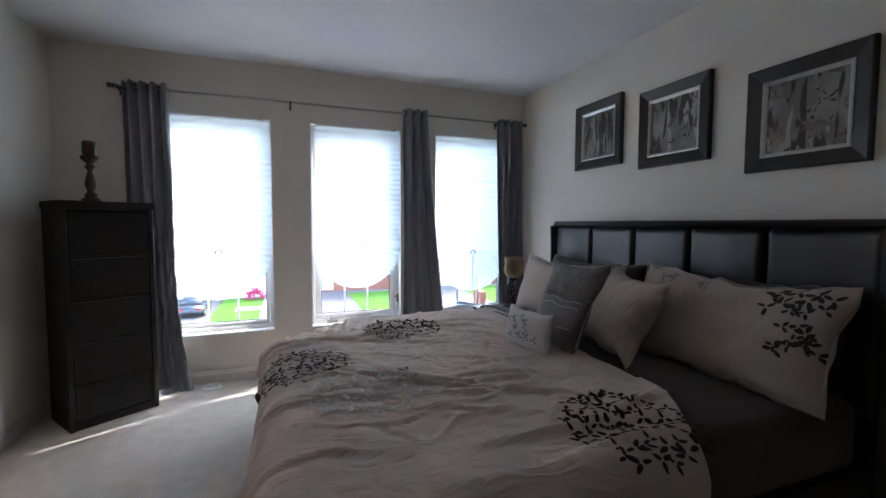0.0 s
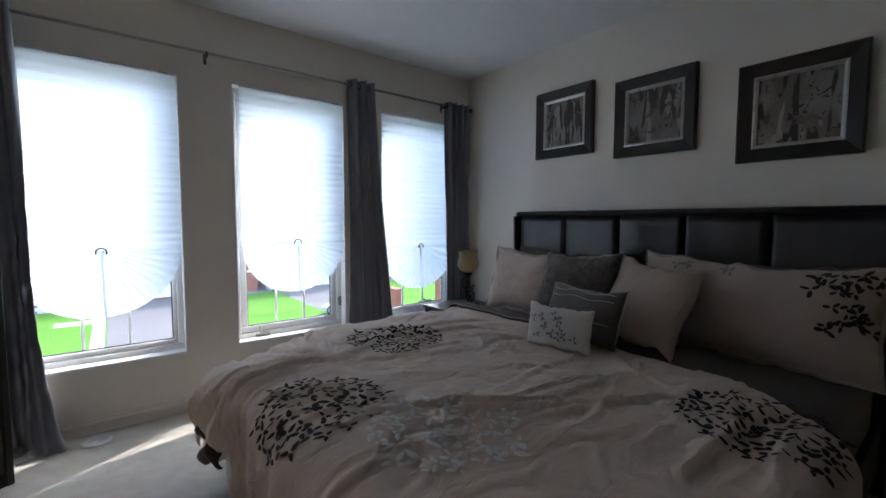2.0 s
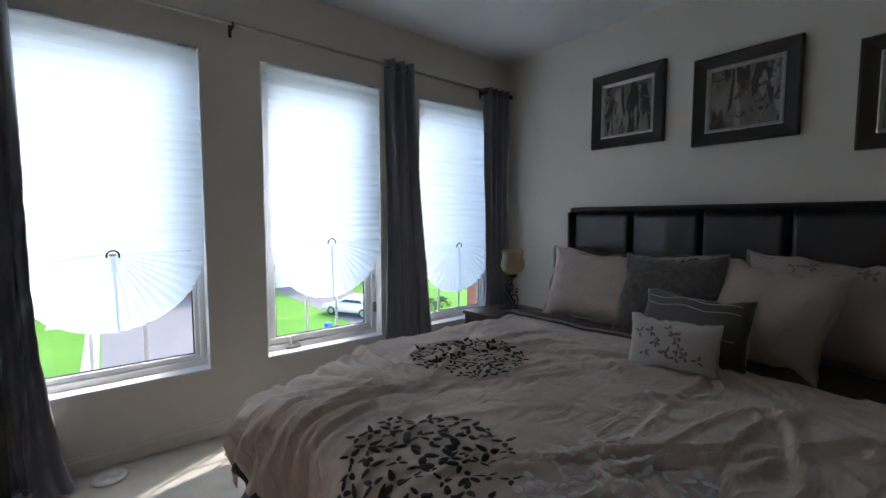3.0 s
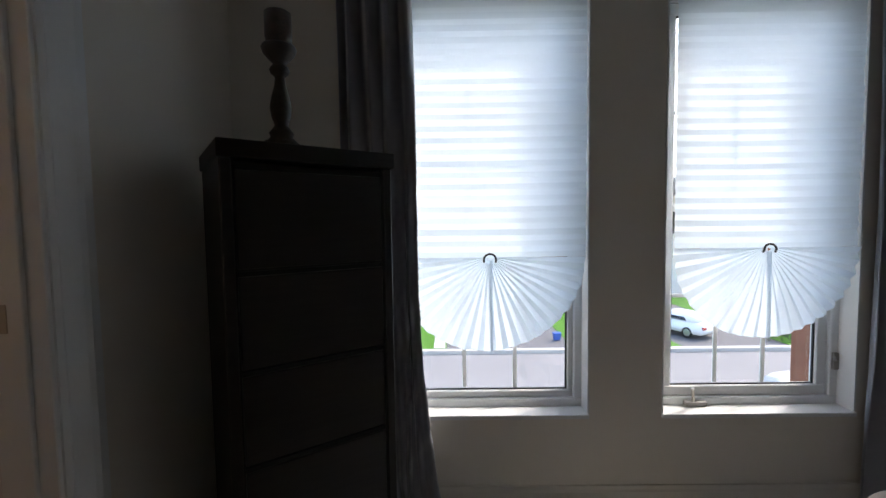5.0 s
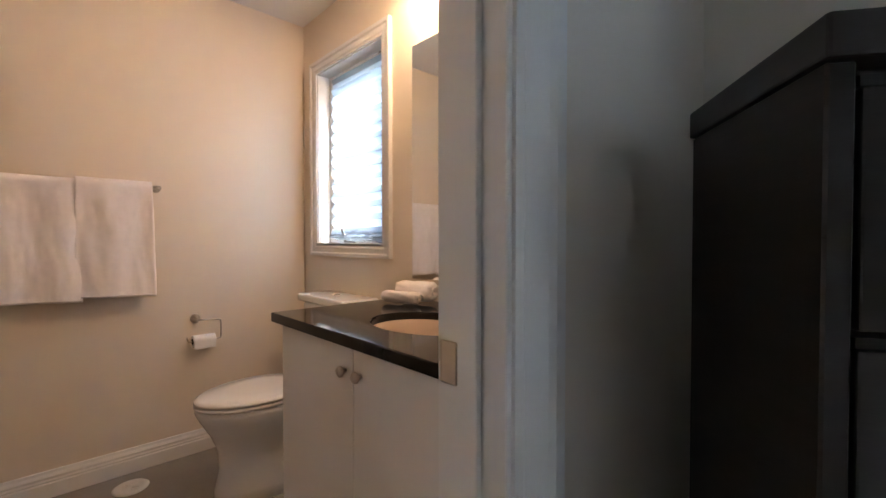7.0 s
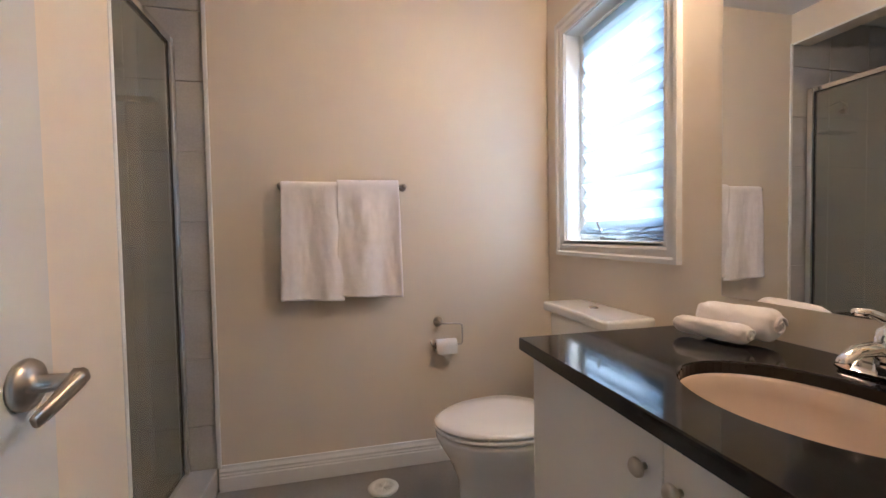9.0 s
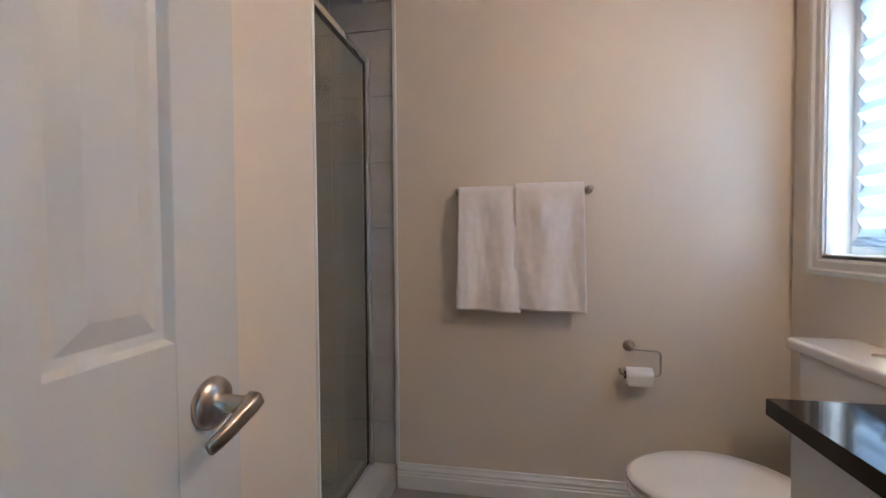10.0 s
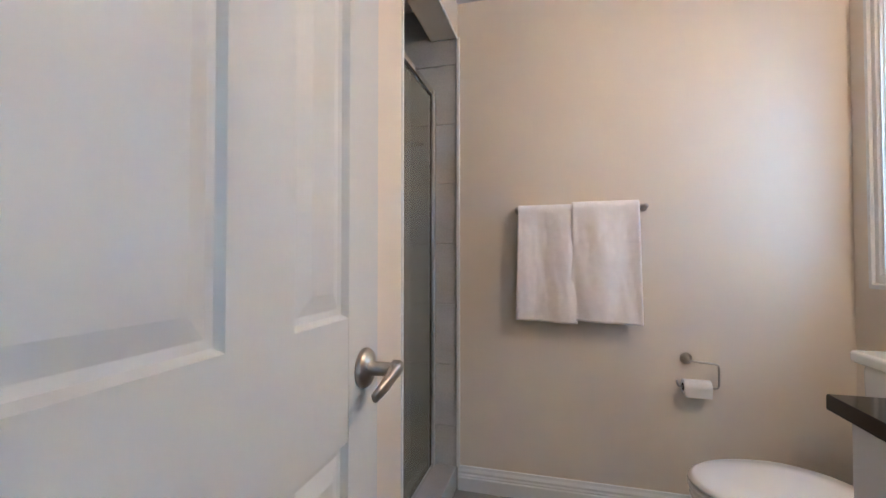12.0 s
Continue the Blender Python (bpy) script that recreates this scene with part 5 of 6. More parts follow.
def counter():
    d = thing("countertop", "polished black granite countertop with an oval sink cutout", "countertop")
    bm = bmesh.new()
    n = 64
    outer, inner = [], []
    for k in range(n):
        a = 2 * math.pi * k / n + math.pi / 4 * 0
        c, s = math.cos(a), math.sin(a)
        cx, cy = SKX, SKY
        tx = ((CX1 - 0.001 if c > 0 else CX0) - cx) / c if abs(c) > 1e-9 else 1e9
        ty = ((YN - 0.001 if s > 0 else CY0) - cy) / s if abs(s) > 1e-9 else 1e9
        q = min(tx, ty)
        outer.append((cx + q * c, cy + q * s))
        inner.append((cx + SKA * c, cy + SKB * s))
    corners = [(CX0, CY0), (CX1 - 0.001, CY0), (CX1 - 0.001, YN - 0.001), (CX0, YN - 0.001)]
    for cx, cy in corners:
        k = min(range(n), key=lambda i: (outer[i][0] - cx) ** 2 + (outer[i][1] - cy) ** 2)
        outer[k] = (cx, cy)
    zt, zb, e = CZ, CZ - 0.032, 0.003
    rows = []
    for pts, z, off in ((inner, zb, 0), (inner, zt - e, 0), (inner, zt, e), (outer, zt, -e), (outer, zt - e, 0), (outer, zb, 0)):
        row = []
        for (x, y), k in zip(pts, range(n)):
            v = Vector((x - SKX, y - SKY))
            v = v * (1 + off / v.length)
            row.append(bm.verts.new((SKX + v.x, SKY + v.y, z)))
        rows.append(row)
    for a, c in zip(rows, rows[1:] + rows[:1]):
        for k in range(n):
            j = (k + 1) % n
            bm.faces.new((a[k], a[j], c[j], c[k]))
    bmesh.ops.recalc_face_normals(bm, faces=bm.faces)
    part("slab", bm, M["granite"], d)
    return d


counter()


def sink():
    d = thing("sink", "oval biscuit-coloured undermount basin", "sink", pose(SKX, SKY, CZ - 0.033))
    bm = bmesh.new()
    n, rows = 56, []
    for r, z in ((1.10, 0.0), (1.02, 0.0), (1.0, -0.004), (0.97, -0.03), (0.88, -0.09), (0.68, -0.13), (0.35, -0.148), (0.08, -0.152)):
        rows.append([bm.verts.new((SKA * r * math.cos(2 * math.pi * k / n), SKB * r * math.sin(2 * math.pi * k / n), z)) for k in range(n)])
    for a, c in zip(rows, rows[1:]):
        for k in range(n):
            j = (k + 1) % n
            bm.faces.new((a[k], c[k], c[j], a[j]))
    bm.faces.new(rows[-1])
    solidify(part("bowl", bm, M["biscuit"], d, smooth=True), 0.008, -1)
    part("drain", lathe([(0.020, -0.152), (0.022, -0.148), (0.014, -0.147), (0.0, -0.149)], 20), M["chrome"], d, smooth=True)
    return d


sink()


def faucet():
    d = thing("faucet", "chrome single-lever basin faucet", "faucet", pose(-2.940, 4.468, CZ))
    part("base_plate", box(-0.078, 0.078, -0.026, 0.026, 0.0, 0.014, 0.012, 4), M["chrome"], d, smooth=True)
    part("body", lathe([(0.028, 0.010), (0.027, 0.03), (0.025, 0.06), (0.027, 0.075), (0.022, 0.092), (0.010, 0.100), (0.0, 0.101)], 26), M["chrome"], d, smooth=True)
    part("spout", tube([(0, -0.01, 0.045), (0, -0.05, 0.062), (0, -0.09, 0.060), (0, -0.118, 0.046), (0, -0.126, 0.036)], [0.016, 0.014, 0.0125, 0.0115, 0.011], 14), M["chrome"], d, smooth=True)
    part("lever", tube([(0, 0.006, 0.095), (0, -0.015, 0.112), (0, -0.06, 0.128), (0, -0.095, 0.132)], [0.011, 0.010, 0.008, 0.007], 12), M["chrome"], d, smooth=True)
    for x in (-0.065, 0.065):
        part("cap", lathe([(0.014, 0.012), (0.016, 0.018), (0.012, 0.024), (0.0, 0.026)], 18), M["chrome"], d, smooth=True).matrix_basis = pose(x, 0, 0)
    return d


faucet()
MX0, MX1, MZ0, MZ1 = -3.383, XB - 0.002, 0.958, 1.98
mirror = thing("mirror", "large frameless mirror above the vanity", "mirror")
part("mirror_glass", box(MX0, MX1, YN - 0.006, YN - 0.001, MZ0, MZ1), M["mirror"], mirror)
part("mirror_edge", box(MX0 - 0.0012, MX0 - 0.0002, YN - 0.006, YN - 0.001, MZ0, MZ1), M["vent"], mirror)


def towel_roll(x, y, z, r, length, ang, seed):
    d = thing("rolled_towel", "rolled white hand towel on the vanity", "towel", pose(x, y, z, 0, 0, ang), "rolled towels")

    def f(u, v):
        a = 2 * math.pi * u
        q = abs(2 * v - 1)
        e = math.sqrt(max(0.0, 1 - q ** 9)) * (1 - 0.10 * math.sin(math.pi * v))
        rr = r * e * (1 + 0.09 * fbm(math.cos(a) * 2, math.sin(a) * 2 + v * 3, seed) + 0.03 * math.sin(a * 2 + 5 * v + seed))
        lip = 0.10 * r * math.exp(-((a - 2.2 - 0.3 * v) / 0.25) ** 2) * e      # the loose edge of the cloth
        return (length * (v - 0.5) * (1 + 0.02 * math.sin(3 * a + seed)), (rr + lip) * math.cos(a), r + 0.86 * (rr + lip) * math.sin(a))
    bm = grid_mesh(36, 30, f)
    bmesh.ops.remove_doubles(bm, verts=bm.verts, dist=1e-4)
    part("roll", bm, M["towel"], d, smooth=True)
    for s in (-1, 1):
        sp = [(s * length / 2 * 0.985, 0.55 * r * (1 - 0.7 * k / 20) * math.cos(0.45 * k), r + 0.48 * r * (1 - 0.7 * k / 20) * math.sin(0.45 * k)) for k in range(21)]
        part("rolled_end", tube(sp, 0.004, 6), M["towel"], d, smooth=True)
    return d


towel_roll(-3.268, 4.400, CZ, 0.030, 0.185, 14, 1.0)
towel_roll(-3.255, 4.470, CZ, 0.050, 0.19, 13, 2.0)


def toilet():
    d = thing("toilet", "white two-piece toilet with closed lid", "toilet", pose(-3.895, 0.012, 0.022))
    def oval(t, a, front, back, cy):
        c, s = math.cos(t), math.sin(t)
        return a * c * (1 - 0.10 * max(0, s) ** 2), cy + (back if s > 0 else front) * s
    n = 44

    def loft(rows, cap=True):
        bm = bmesh.new()
        rs_ = []
        for a, fr, bk, cy, z in rows:
            rs_.append([bm.verts.new((*oval(2 * math.pi * k / n, a, fr, bk, cy), z)) for k in range(n)])
        for p, q in zip(rs_, rs_[1:]):
            for k in range(n):
                j = (k + 1) % n
                bm.faces.new((p[k], p[j], q[j], q[k]))
        if cap:
            bm.faces.new(rs_[0][::-1]), bm.faces.new(rs_[-1])
        bmesh.ops.recalc_face_normals(bm, faces=bm.faces)
        return bm
    part("bowl", loft([(0.128, 0.285, 0.27, 4.15, -0.024), (0.125, 0.282, 0.27, 4.15, 0.03), (0.115, 0.262, 0.27, 4.15, 0.12), (0.119, 0.258, 0.27, 4.14, 0.20), (0.146, 0.255, 0.25, 4.11, 0.27), (0.172, 0.262, 0.22, 4.08, 0.335), (0.182, 0.276, 0.21, 4.075, 0.375), (0.180, 0.274, 0.21, 4.075, 0.392)]), M["ceramic"], d, smooth=True)
    part("seat", loft([(0.178, 0.272, 0.20, 4.075, 0.394), (0.186, 0.280, 0.20, 4.075, 0.400), (0.186, 0.280, 0.20, 4.075, 0.408), (0.180, 0.274, 0.20, 4.075, 0.412)]), M["ceramic"], d, smooth=True)
    part("lid", loft([(0.178, 0.272, 0.205, 4.075, 0.414), (0.186, 0.281, 0.205, 4.075, 0.420), (0.185, 0.280, 0.205, 4.075, 0.428), (0.172, 0.262, 0.195, 4.075, 0.436), (0.10, 0.15, 0.12, 4.075, 0.441)]), M["ceramic"], d, smooth=True)
    part("bolt_cap", lathe([(0.012, 0.0), (0.012, 0.01), (0.0, 0.018)], 14), M["ceramic"], d, smooth=True).matrix_basis = pose(0.132, 4.22, 0.0)
    tk = bmesh.new()
    add_box(tk, -0.225, 0.225, 4.375, YN - 0.012, 0.385, 0.775, 0.028, 4)
    for v in tk.verts:
        if v.co.z < 0.5:
            v.co.x *= 0.90
    part("tank", tk, M["ceramic"], d, smooth=True)
    part("tank_lid", box(-0.238, 0.238, 4.350, YN - 0.006, 0.777, 0.818, 0.015, 4), M["ceramic"], d, smooth=True)
    part("flush_button", lathe([(0.020, 0.817), (0.020, 0.822), (0.016, 0.824), (0.0, 0.8235)], 20), M["chrome"], d, smooth=True).matrix_basis = pose(0.0, 4.455, 0)
    return d


toilet()
floor_vent(-4.285, 3.640, -0.002, "round white plastic floor vent by the bathroom wall")


def towel_bar():
    d = thing("towel_bar", "satin nickel towel bar on the wall", "towel bar")
    part("bar", tube([(-4.388, 3.222, 1.380), (-4.388, 3.778, 1.380)], 0.0065, 12), M["nickel"], d, smooth=True)
    for y in (3.222, 3.778):
        p = part("post", lathe([(0.018, 0.0), (0.018, 0.006), (0.009, 0.012), (0.008, 0.058), (0.011, 0.064), (0.011, 0.074), (0.0, 0.076)], 20), M["nickel"], d, smooth=True)
        p.matrix_basis = pose(XF, y, 1.380, 0, 90, 0)
    return d


towel_bar()


def hung_towel(y0, y1, zb, seed, lift):
    d = thing("hanging_towel", "white terry towel folded over the towel bar", "towel", group="hanging towels")

    def f(u, v):
        s = 2 * v - 1
        y = y0 + (y1 - y0) * u
        ln = 0.524 + lift
        a = s * (ln + 0.02)
        r = 0.014 + lift
        if abs(a) < r * math.pi / 2:
            x, z = -4.388 + r * math.sin(a / r), 1.380 + r * math.cos(a / r)
        else:
            dn = abs(a) - r * math.pi / 2
            x, z = -4.388 + math.copysign(r, a), 1.380 - dn
            k = min(1, dn / 0.12)
            x += k * (0.010 * math.sin(u * 9 + seed) + 0.009 * fbm(u * 4, dn * 4, seed)) * (1 if a > 0 else 0.3)
            y += (0.010 * (2 * u - 1) * dn / 0.5)
            if a < 0:
                x = max(x, XF + 0.012)
                z = max(z, zb + 0.03)
            else:
                z -= 0.012 * (u - 0.5) * (dn / 0.5)
        return (x, y, z)
    solidify(part("cloth", grid_mesh(34, 90, f), M["towel"], d, smooth=True), 0.009)
    hem = [Vector(f(k / 16, 0.992)) for k in range(17)]
    part("hem", tube(hem, 0.0055, 6), M["towel"], d, smooth=True)
    return d


hung_towel(3.226, 3.478, 0.868, 1.0, 0.0)
hung_towel(3.468, 3.750, 0.862, 4.0, 0.010)


def paper_holder():
    d = thing("toilet_paper_holder", "satin nickel open-arm toilet paper holder", "paper holder")
    r = part("rosette", lathe([(0.024, 0.0), (0.025, 0.005), (0.018, 0.014), (0.010, 0.020), (0.010, 0.045), (0.0, 0.047)], 24), M["nickel"], d, smooth=True)
    r.matrix_basis = pose(XF, 3.945, 0.712, 0, 90, 0)
    x = XF + 0.042
    part("arm", tube([(x, 3.945, 0.710), (x, 3.98, 0.706), (x, 4.045, 0.702), (x, 4.058, 0.696), (x, 4.060, 0.68), (x, 4.060, 0.61), (x, 4.054, 0.600), (x, 4.03, 0.598), (x, 3.92, 0.598), (x, 3.906, 0.600), (x, 3.900, 0.612), (x, 3.899, 0.625)], 0.0045, 10), M["nickel"], d, smooth=True)
    t = thing("toilet_roll", "small white toilet paper roll with dark core", "toilet paper")
    rl = part("paper", lathe([(0.017, -0.052), (0.032, -0.052), (0.0325, -0.05), (0.0325, 0.05), (0.032, 0.052), (0.017, 0.052)], 30, "y"), M["tissue"], t, smooth=True)
    rl.matrix_basis = pose(x, 3.975, 0.598)
    part("core", lathe([(0.012, -0.054), (0.0168, -0.054), (0.0168, 0.053), (0.012, 0.053)], 20, "y"), M["card"], t).matrix_basis = pose(x, 3.975, 0.598)
    part("loose_sheet", box(x + 0.0325, x + 0.0335, 3.925, 4.025, 0.562, 0.600), M["tissue"], t)
    return d


paper_holder()


def orchid():
    pot = thing("orchid_pot", "white square ceramic pot on the counter", "plant pot", pose(-2.578, 4.375, CZ, 0, 0, 0))
    b = bmesh.new()
    rows = []
    for s, z in ((0.060, 0.0), (0.063, 0.004), (0.073, 0.126), (0.073, 0.130), (0.066, 0.130), (0.064, 0.110)):
        rows.append([b.verts.new((sx * s, sy * s, z)) for sx, sy in ((-1, -1), (1, -1), (1, 1), (-1, 1))])
    for a, c in zip(rows, rows[1:]):
        for k in range(4):
            j = (k + 1) % 4
            b.faces.new((a[k], a[j], c[j], c[k]))
    b.faces.new(rows[0][::-1])
    part("pot_body", b, M["pot"], pot)
    part("soil", box(-0.063, 0.063, -0.063, 0.063, 0.096, 0.112, 0.003), M["soil"], pot)
    d = thing("orchid", "yellow artificial orchid with dark leaves", "flower", pose(-2.566, 4.375, CZ + 0.108) @ Matrix.Scale(0.83, 4))
    for k, (a, ln, up, bx) in enumerate(((2.9, 0.15, 0.07, 0.0), (0.4, 0.13, 0.06, 0.0), (1.95, 0.06, 0.15, -0.045), (1.7, 0.10, 0.16, 0.02), (5.2, 0.13, 0.08, 0.0))):
        def leaf(u, v, a=a, ln=ln, up=up, bx=bx):
            w = 0.034 * math.sin(math.pi * min(1, u * 0.94 + 0.05)) ** 0.7 * (2 * v - 1)
            r = ln * u * 0.8
            z = up * math.sin(u * 2.0) + 0.25 * abs(w)
            return (bx + r * math.cos(a) - w * math.sin(a), r * math.sin(a) + w * math.cos(a), z)
        solidify(part("leaf", grid_mesh(14, 6, leaf), M["leafgreen"], d, smooth=True), 0.002)
    stem = [(0.0, 0.0, 0.0), (0.012, -0.005, 0.12), (0.016, -0.012, 0.25), (-0.004, -0.022, 0.35), (-0.035, -0.035, 0.40), (-0.07, -0.045, 0.41)]
    part("stem", tube(stem, 0.003, 8), M["stem"], d, smooth=True)
    for k, (x, y, z, rz) in enumerate(((-0.066, -0.062, 0.285, 10), (-0.036, -0.058, 0.352, 15), (0.012, -0.05, 0.405, 25), (0.03, -0.045, 0.31, 30))):
        part("twig", tube([(-0.004 + 0.2 * x, -0.022, 0.34), (x, y, z)], 0.0018, 6), M["stem"], d)
        fm = bmesh.new()
        for q in range(5):
            a = math.pi / 2 + 2 * math.pi * q / 5
            wid = 0.031 if q in (1, 4) else 0.021

            def pet(u, v, a=a, wid=wid):
                w = wid * math.sin(math.pi * min(1, 0.06 + 0.92 * u)) ** 0.6 * (2 * v - 1)
                r = 0.049 * u
                return (r * math.cos(a) - w * math.sin(a), -0.006 * math.sin(u * 2.6) - 6 * w * w, r * math.sin(a) + w * math.cos(a))
            grid_mesh(6, 4, pet, fm)
        fl_ = part("blossom", fm, M["petal"], d, "yellow orchid blossom", smooth=True)
        fl_.matrix_basis = pose(x, y, z, 10, 0, rz)
        part("lip", lathe([(0.0, -0.004), (0.007, 0.0), (0.005, 0.010), (0.0, 0.013)], 10), M["lip"], fl_, smooth=True).matrix_basis = pose(0, -0.004, -0.004, 90, 0, 0)
    return d


orchid()


def vanity_light():
    d = thing("vanity_light", "dark bronze vanity light with glass bowl shades over the mirror", "wall lamp")
    part("backplate", box(-3.36, -2.90, YN - 0.022, YN - 0.001, 2.305, 2.385, 0.008), M["bronze"], d)
    for x in (-3.24, -3.02):
        part("arm", tube([(x, YN - 0.02, 2.345), (x, YN - 0.08, 2.355), (x, YN - 0.12, 2.345), (x, YN - 0.125, 2.32)], 0.008, 10), M["bronze"], d, smooth=True)
        sh = lathe([(0.024, 0.0), (0.040, -0.03), (0.056, -0.075), (0.066, -0.12), (0.063, -0.12), (0.053, -0.075), (0.037, -0.03), (0.022, -0.004)], 30)
        s = part("shade", sh, M["shade"], d, "pale glass bell shade", smooth=True)
        s.matrix_basis = pose(x, YN - 0.125, 2.315)
        part("bulb", lathe([(0.0, -0.095), (0.016, -0.088), (0.022, -0.07), (0.018, -0.045), (0.011, -0.02), (0.0, -0.018)], 18), M["bulb"], s, smooth=True)
        lamp = bpy.data.lights.new("vanity_bulb", "POINT")
        lamp.energy, lamp.color, lamp.shadow_soft_size = 0.62, (1.0, 0.60, 0.36), 0.04
        new("vanity_bulb", lamp).matrix_world = pose(x, YN - 0.125, 2.17)
    return d


M["bulb"] = glow("bulb_glass", (1.0, 0.72, 0.42), 8.0)
vanity_light()


def bowl_sconce():
    d = thing("glass_bowl_lamp", "unlit pale green glass bowl wall lamp with dark rim", "wall lamp", pose(-2.625, 4.430, 1.425))
    g = lathe([(0.012, 0.0), (0.05, 0.008), (0.085, 0.03), (0.108, 0.065), (0.118, 0.10), (0.115, 0.10), (0.104, 0.066), (0.082, 0.033), (0.05, 0.012), (0.0, 0.006)], 40)
    part("bowl", g, M["shade"], d, "pale green glass bowl", smooth=True)
    part("rim", tube([(0.1165 * math.cos(2 * math.pi * k / 40), 0.1165 * math.sin(2 * math.pi * k / 40), 0.102) for k in range(40)], 0.004, 8, closed=True), M["bronze"], d, "dark bronze rim", smooth=True)
    part("bracket", box(-0.012, 0.012, 0.112, YN - 4.430 - 0.007, 0.092, 0.112, 0.003), M["bronze"], d)
    return d


bowl_sconce()
# shower: curb, tiles, framed glass door
cb_ = part("shower_curb", box(SX0, SX1, YB - 0.19, YB - 0.005, -0.002, 0.108, 0.006), M["tile"])
tagged(cb_, "pale grey marble shower curb", "curb", kind="structure")
tr = bmesh.new()
add_box(tr, SX0, SX0 + 0.012, YB - 0.004, YB + 0.014, 0.108, SZ, 0.003, 1)
add_box(tr, SX0 + 0.012, SX1, YB - 0.004, YB + 0.006, SZ - 0.012, SZ, 0.003, 1)
add_box(tr, SX1 - 0.012, SX1, YB - 0.004, YB + 0.006, 0.108, SZ - 0.012, 0.003, 1)
tagged(part("trim", tr, M["trim"]), "white edge trim round the shower opening", "trim", kind="structure")


def shower_door():
    d = thing("shower_door", "framed glass shower door with chrome rails", "shower door")
    x0, x1, z0, z1 = SX0 + 0.012, SX1 - 0.006, 0.109, 2.005
    f = bmesh.new()
    add_box(f, x0, x0 + 0.03, YG - 0.018, YG + 0.018, z0, z1, 0.004, 2)
    add_box(f, x1 - 0.03, x1, YG - 0.018, YG + 0.018, z0, z1, 0.004, 2)
    part("wall_channel", f, M["satin"], d, smooth=False)
    part("header_rail", box(x0 + 0.03, x1 - 0.03, YG - 0.016, YG + 0.016, z1 - 0.028, z1, 0.004, 2), M["chrome"], d)
    part("sill_rail", box(x0 + 0.03, x1 - 0.03, YG - 0.016, YG + 0.016, z0, z0 + 0.022, 0.004, 2), M["chrome"], d)
    part("glass_panel", box(x0 + 0.028, x1 - 0.028, YG - 0.003, YG + 0.003, z0 + 0.02, z1 - 0.026), M["shower_glass"], d).visible_shadow = False
    sl = bmesh.new()
    add_box(sl, x0 + 0.031, x0 + 0.042, YG - 0.006, YG + 0.006, z0 + 0.022, z1 - 0.028)
    add_box(sl, x0 + 0.042, x1 - 0.03, YG + 0.004, YG + 0.010, z1 - 0.036, z1 - 0.028)
    part("seal", sl, M["clip"], d, "black rubber seal")
    return d


shower_door()
hd_ = thing("shower_head", "chrome shower head on a short arm", "shower head")
part("arm", tube([(XF, 2.60, 1.92), (XF + 0.05, 2.60, 1.93), (XF + 0.09, 2.60, 1.90)], 0.009, 10), M["chrome"], hd_, smooth=True)
part("head", lathe([(0.010, 0.0), (0.016, -0.02), (0.034, -0.05), (0.036, -0.062), (0.0, -0.064)], 22), M["chrome"], hd_, smooth=True).matrix_basis = pose(XF + 0.09, 2.60, 1.905, 0, 25, 0)
sf = thing("corner_shelf", "grey marble soap shelf in the shower", "shelf")
part("shelf_slab", box(XF - 0.002, XF + 0.09, 2.50, 2.735, 1.735, 1.752, 0.003), M["tile"], sf)

# large marble tiles: jamb side, back and ceiling of the shower
tile_mesh = {}


def tiles(parent, origin, du, dv, nrm, nu, nv, w, h, last=None):
    """Rows of tiles with recessed joints; alike tiles share one mesh."""
    for i in range(nu):
        for j in range(nv):
            key = (w, h)
            if key not in tile_mesh:
                bm = box(0.0015, w - 0.0015, 0.0015, h - 0.0015, 0.0, 0.010, 0.0015, 1)
                me = bpy.data.meshes.new("tile")
                bm.to_mesh(me)
                bm.free()
                me.materials.append(M["tile"])
                tile_mesh[key] = me
            ob = new("tile", tile_mesh[key])
            ob.parent = parent
            o = Vector(origin) + Vector(du) * (w * i) + Vector(dv) * (h * j)
            ob.matrix_basis = Matrix.Translation(o) @ Matrix((Vector(du), Vector(dv), Vector(nrm))).transposed().to_4x4()


walls = bpy.data.objects
tiles(walls["wall_shower_side"], (XF - 0.012, YR, 0.0), (0, 1, 0), (0, 0, 1), (1, 0, 0), 3, 8, 0.3255, 0.306)
tiles(walls["wall_shower_back"], (XF, YR + 0.001, 0.0), (1, 0, 0), (0, 0, 1), (0, -1, 0), 3, 8, 0.265, 0.306)
tiles(walls["wall_shower_end"], (SX1 + 0.012, YR, 0.0), (0, 1, 0), (0, 0, 1), (-1, 0, 0), 3, 8, 0.279, 0.306)
hb_ = part("shower_header", box(SX0, SX1, YB - 0.139, YB - 0.006, SZ + 0.001, SZ + 0.003), M["tile"])
tagged(hb_, "grey marble underside of the shower header", "trim", kind="structure")


# ---- outside: the street below ----
GZ = -3.3
gr = part("ground", box(-400, 400, 4.72, 600, GZ - 0.3, GZ), M["road"])
tagged(gr, "pale sunlit street asphalt", "road", kind="structure")


def patch(name, x0, x1, y0, y1, z, material, label, cat):
    ob = part(name, box(x0, x1, y0, y1, GZ - 0.05, GZ + z, 0.01), material)
    return tagged(ob, label, cat, kind="structure")


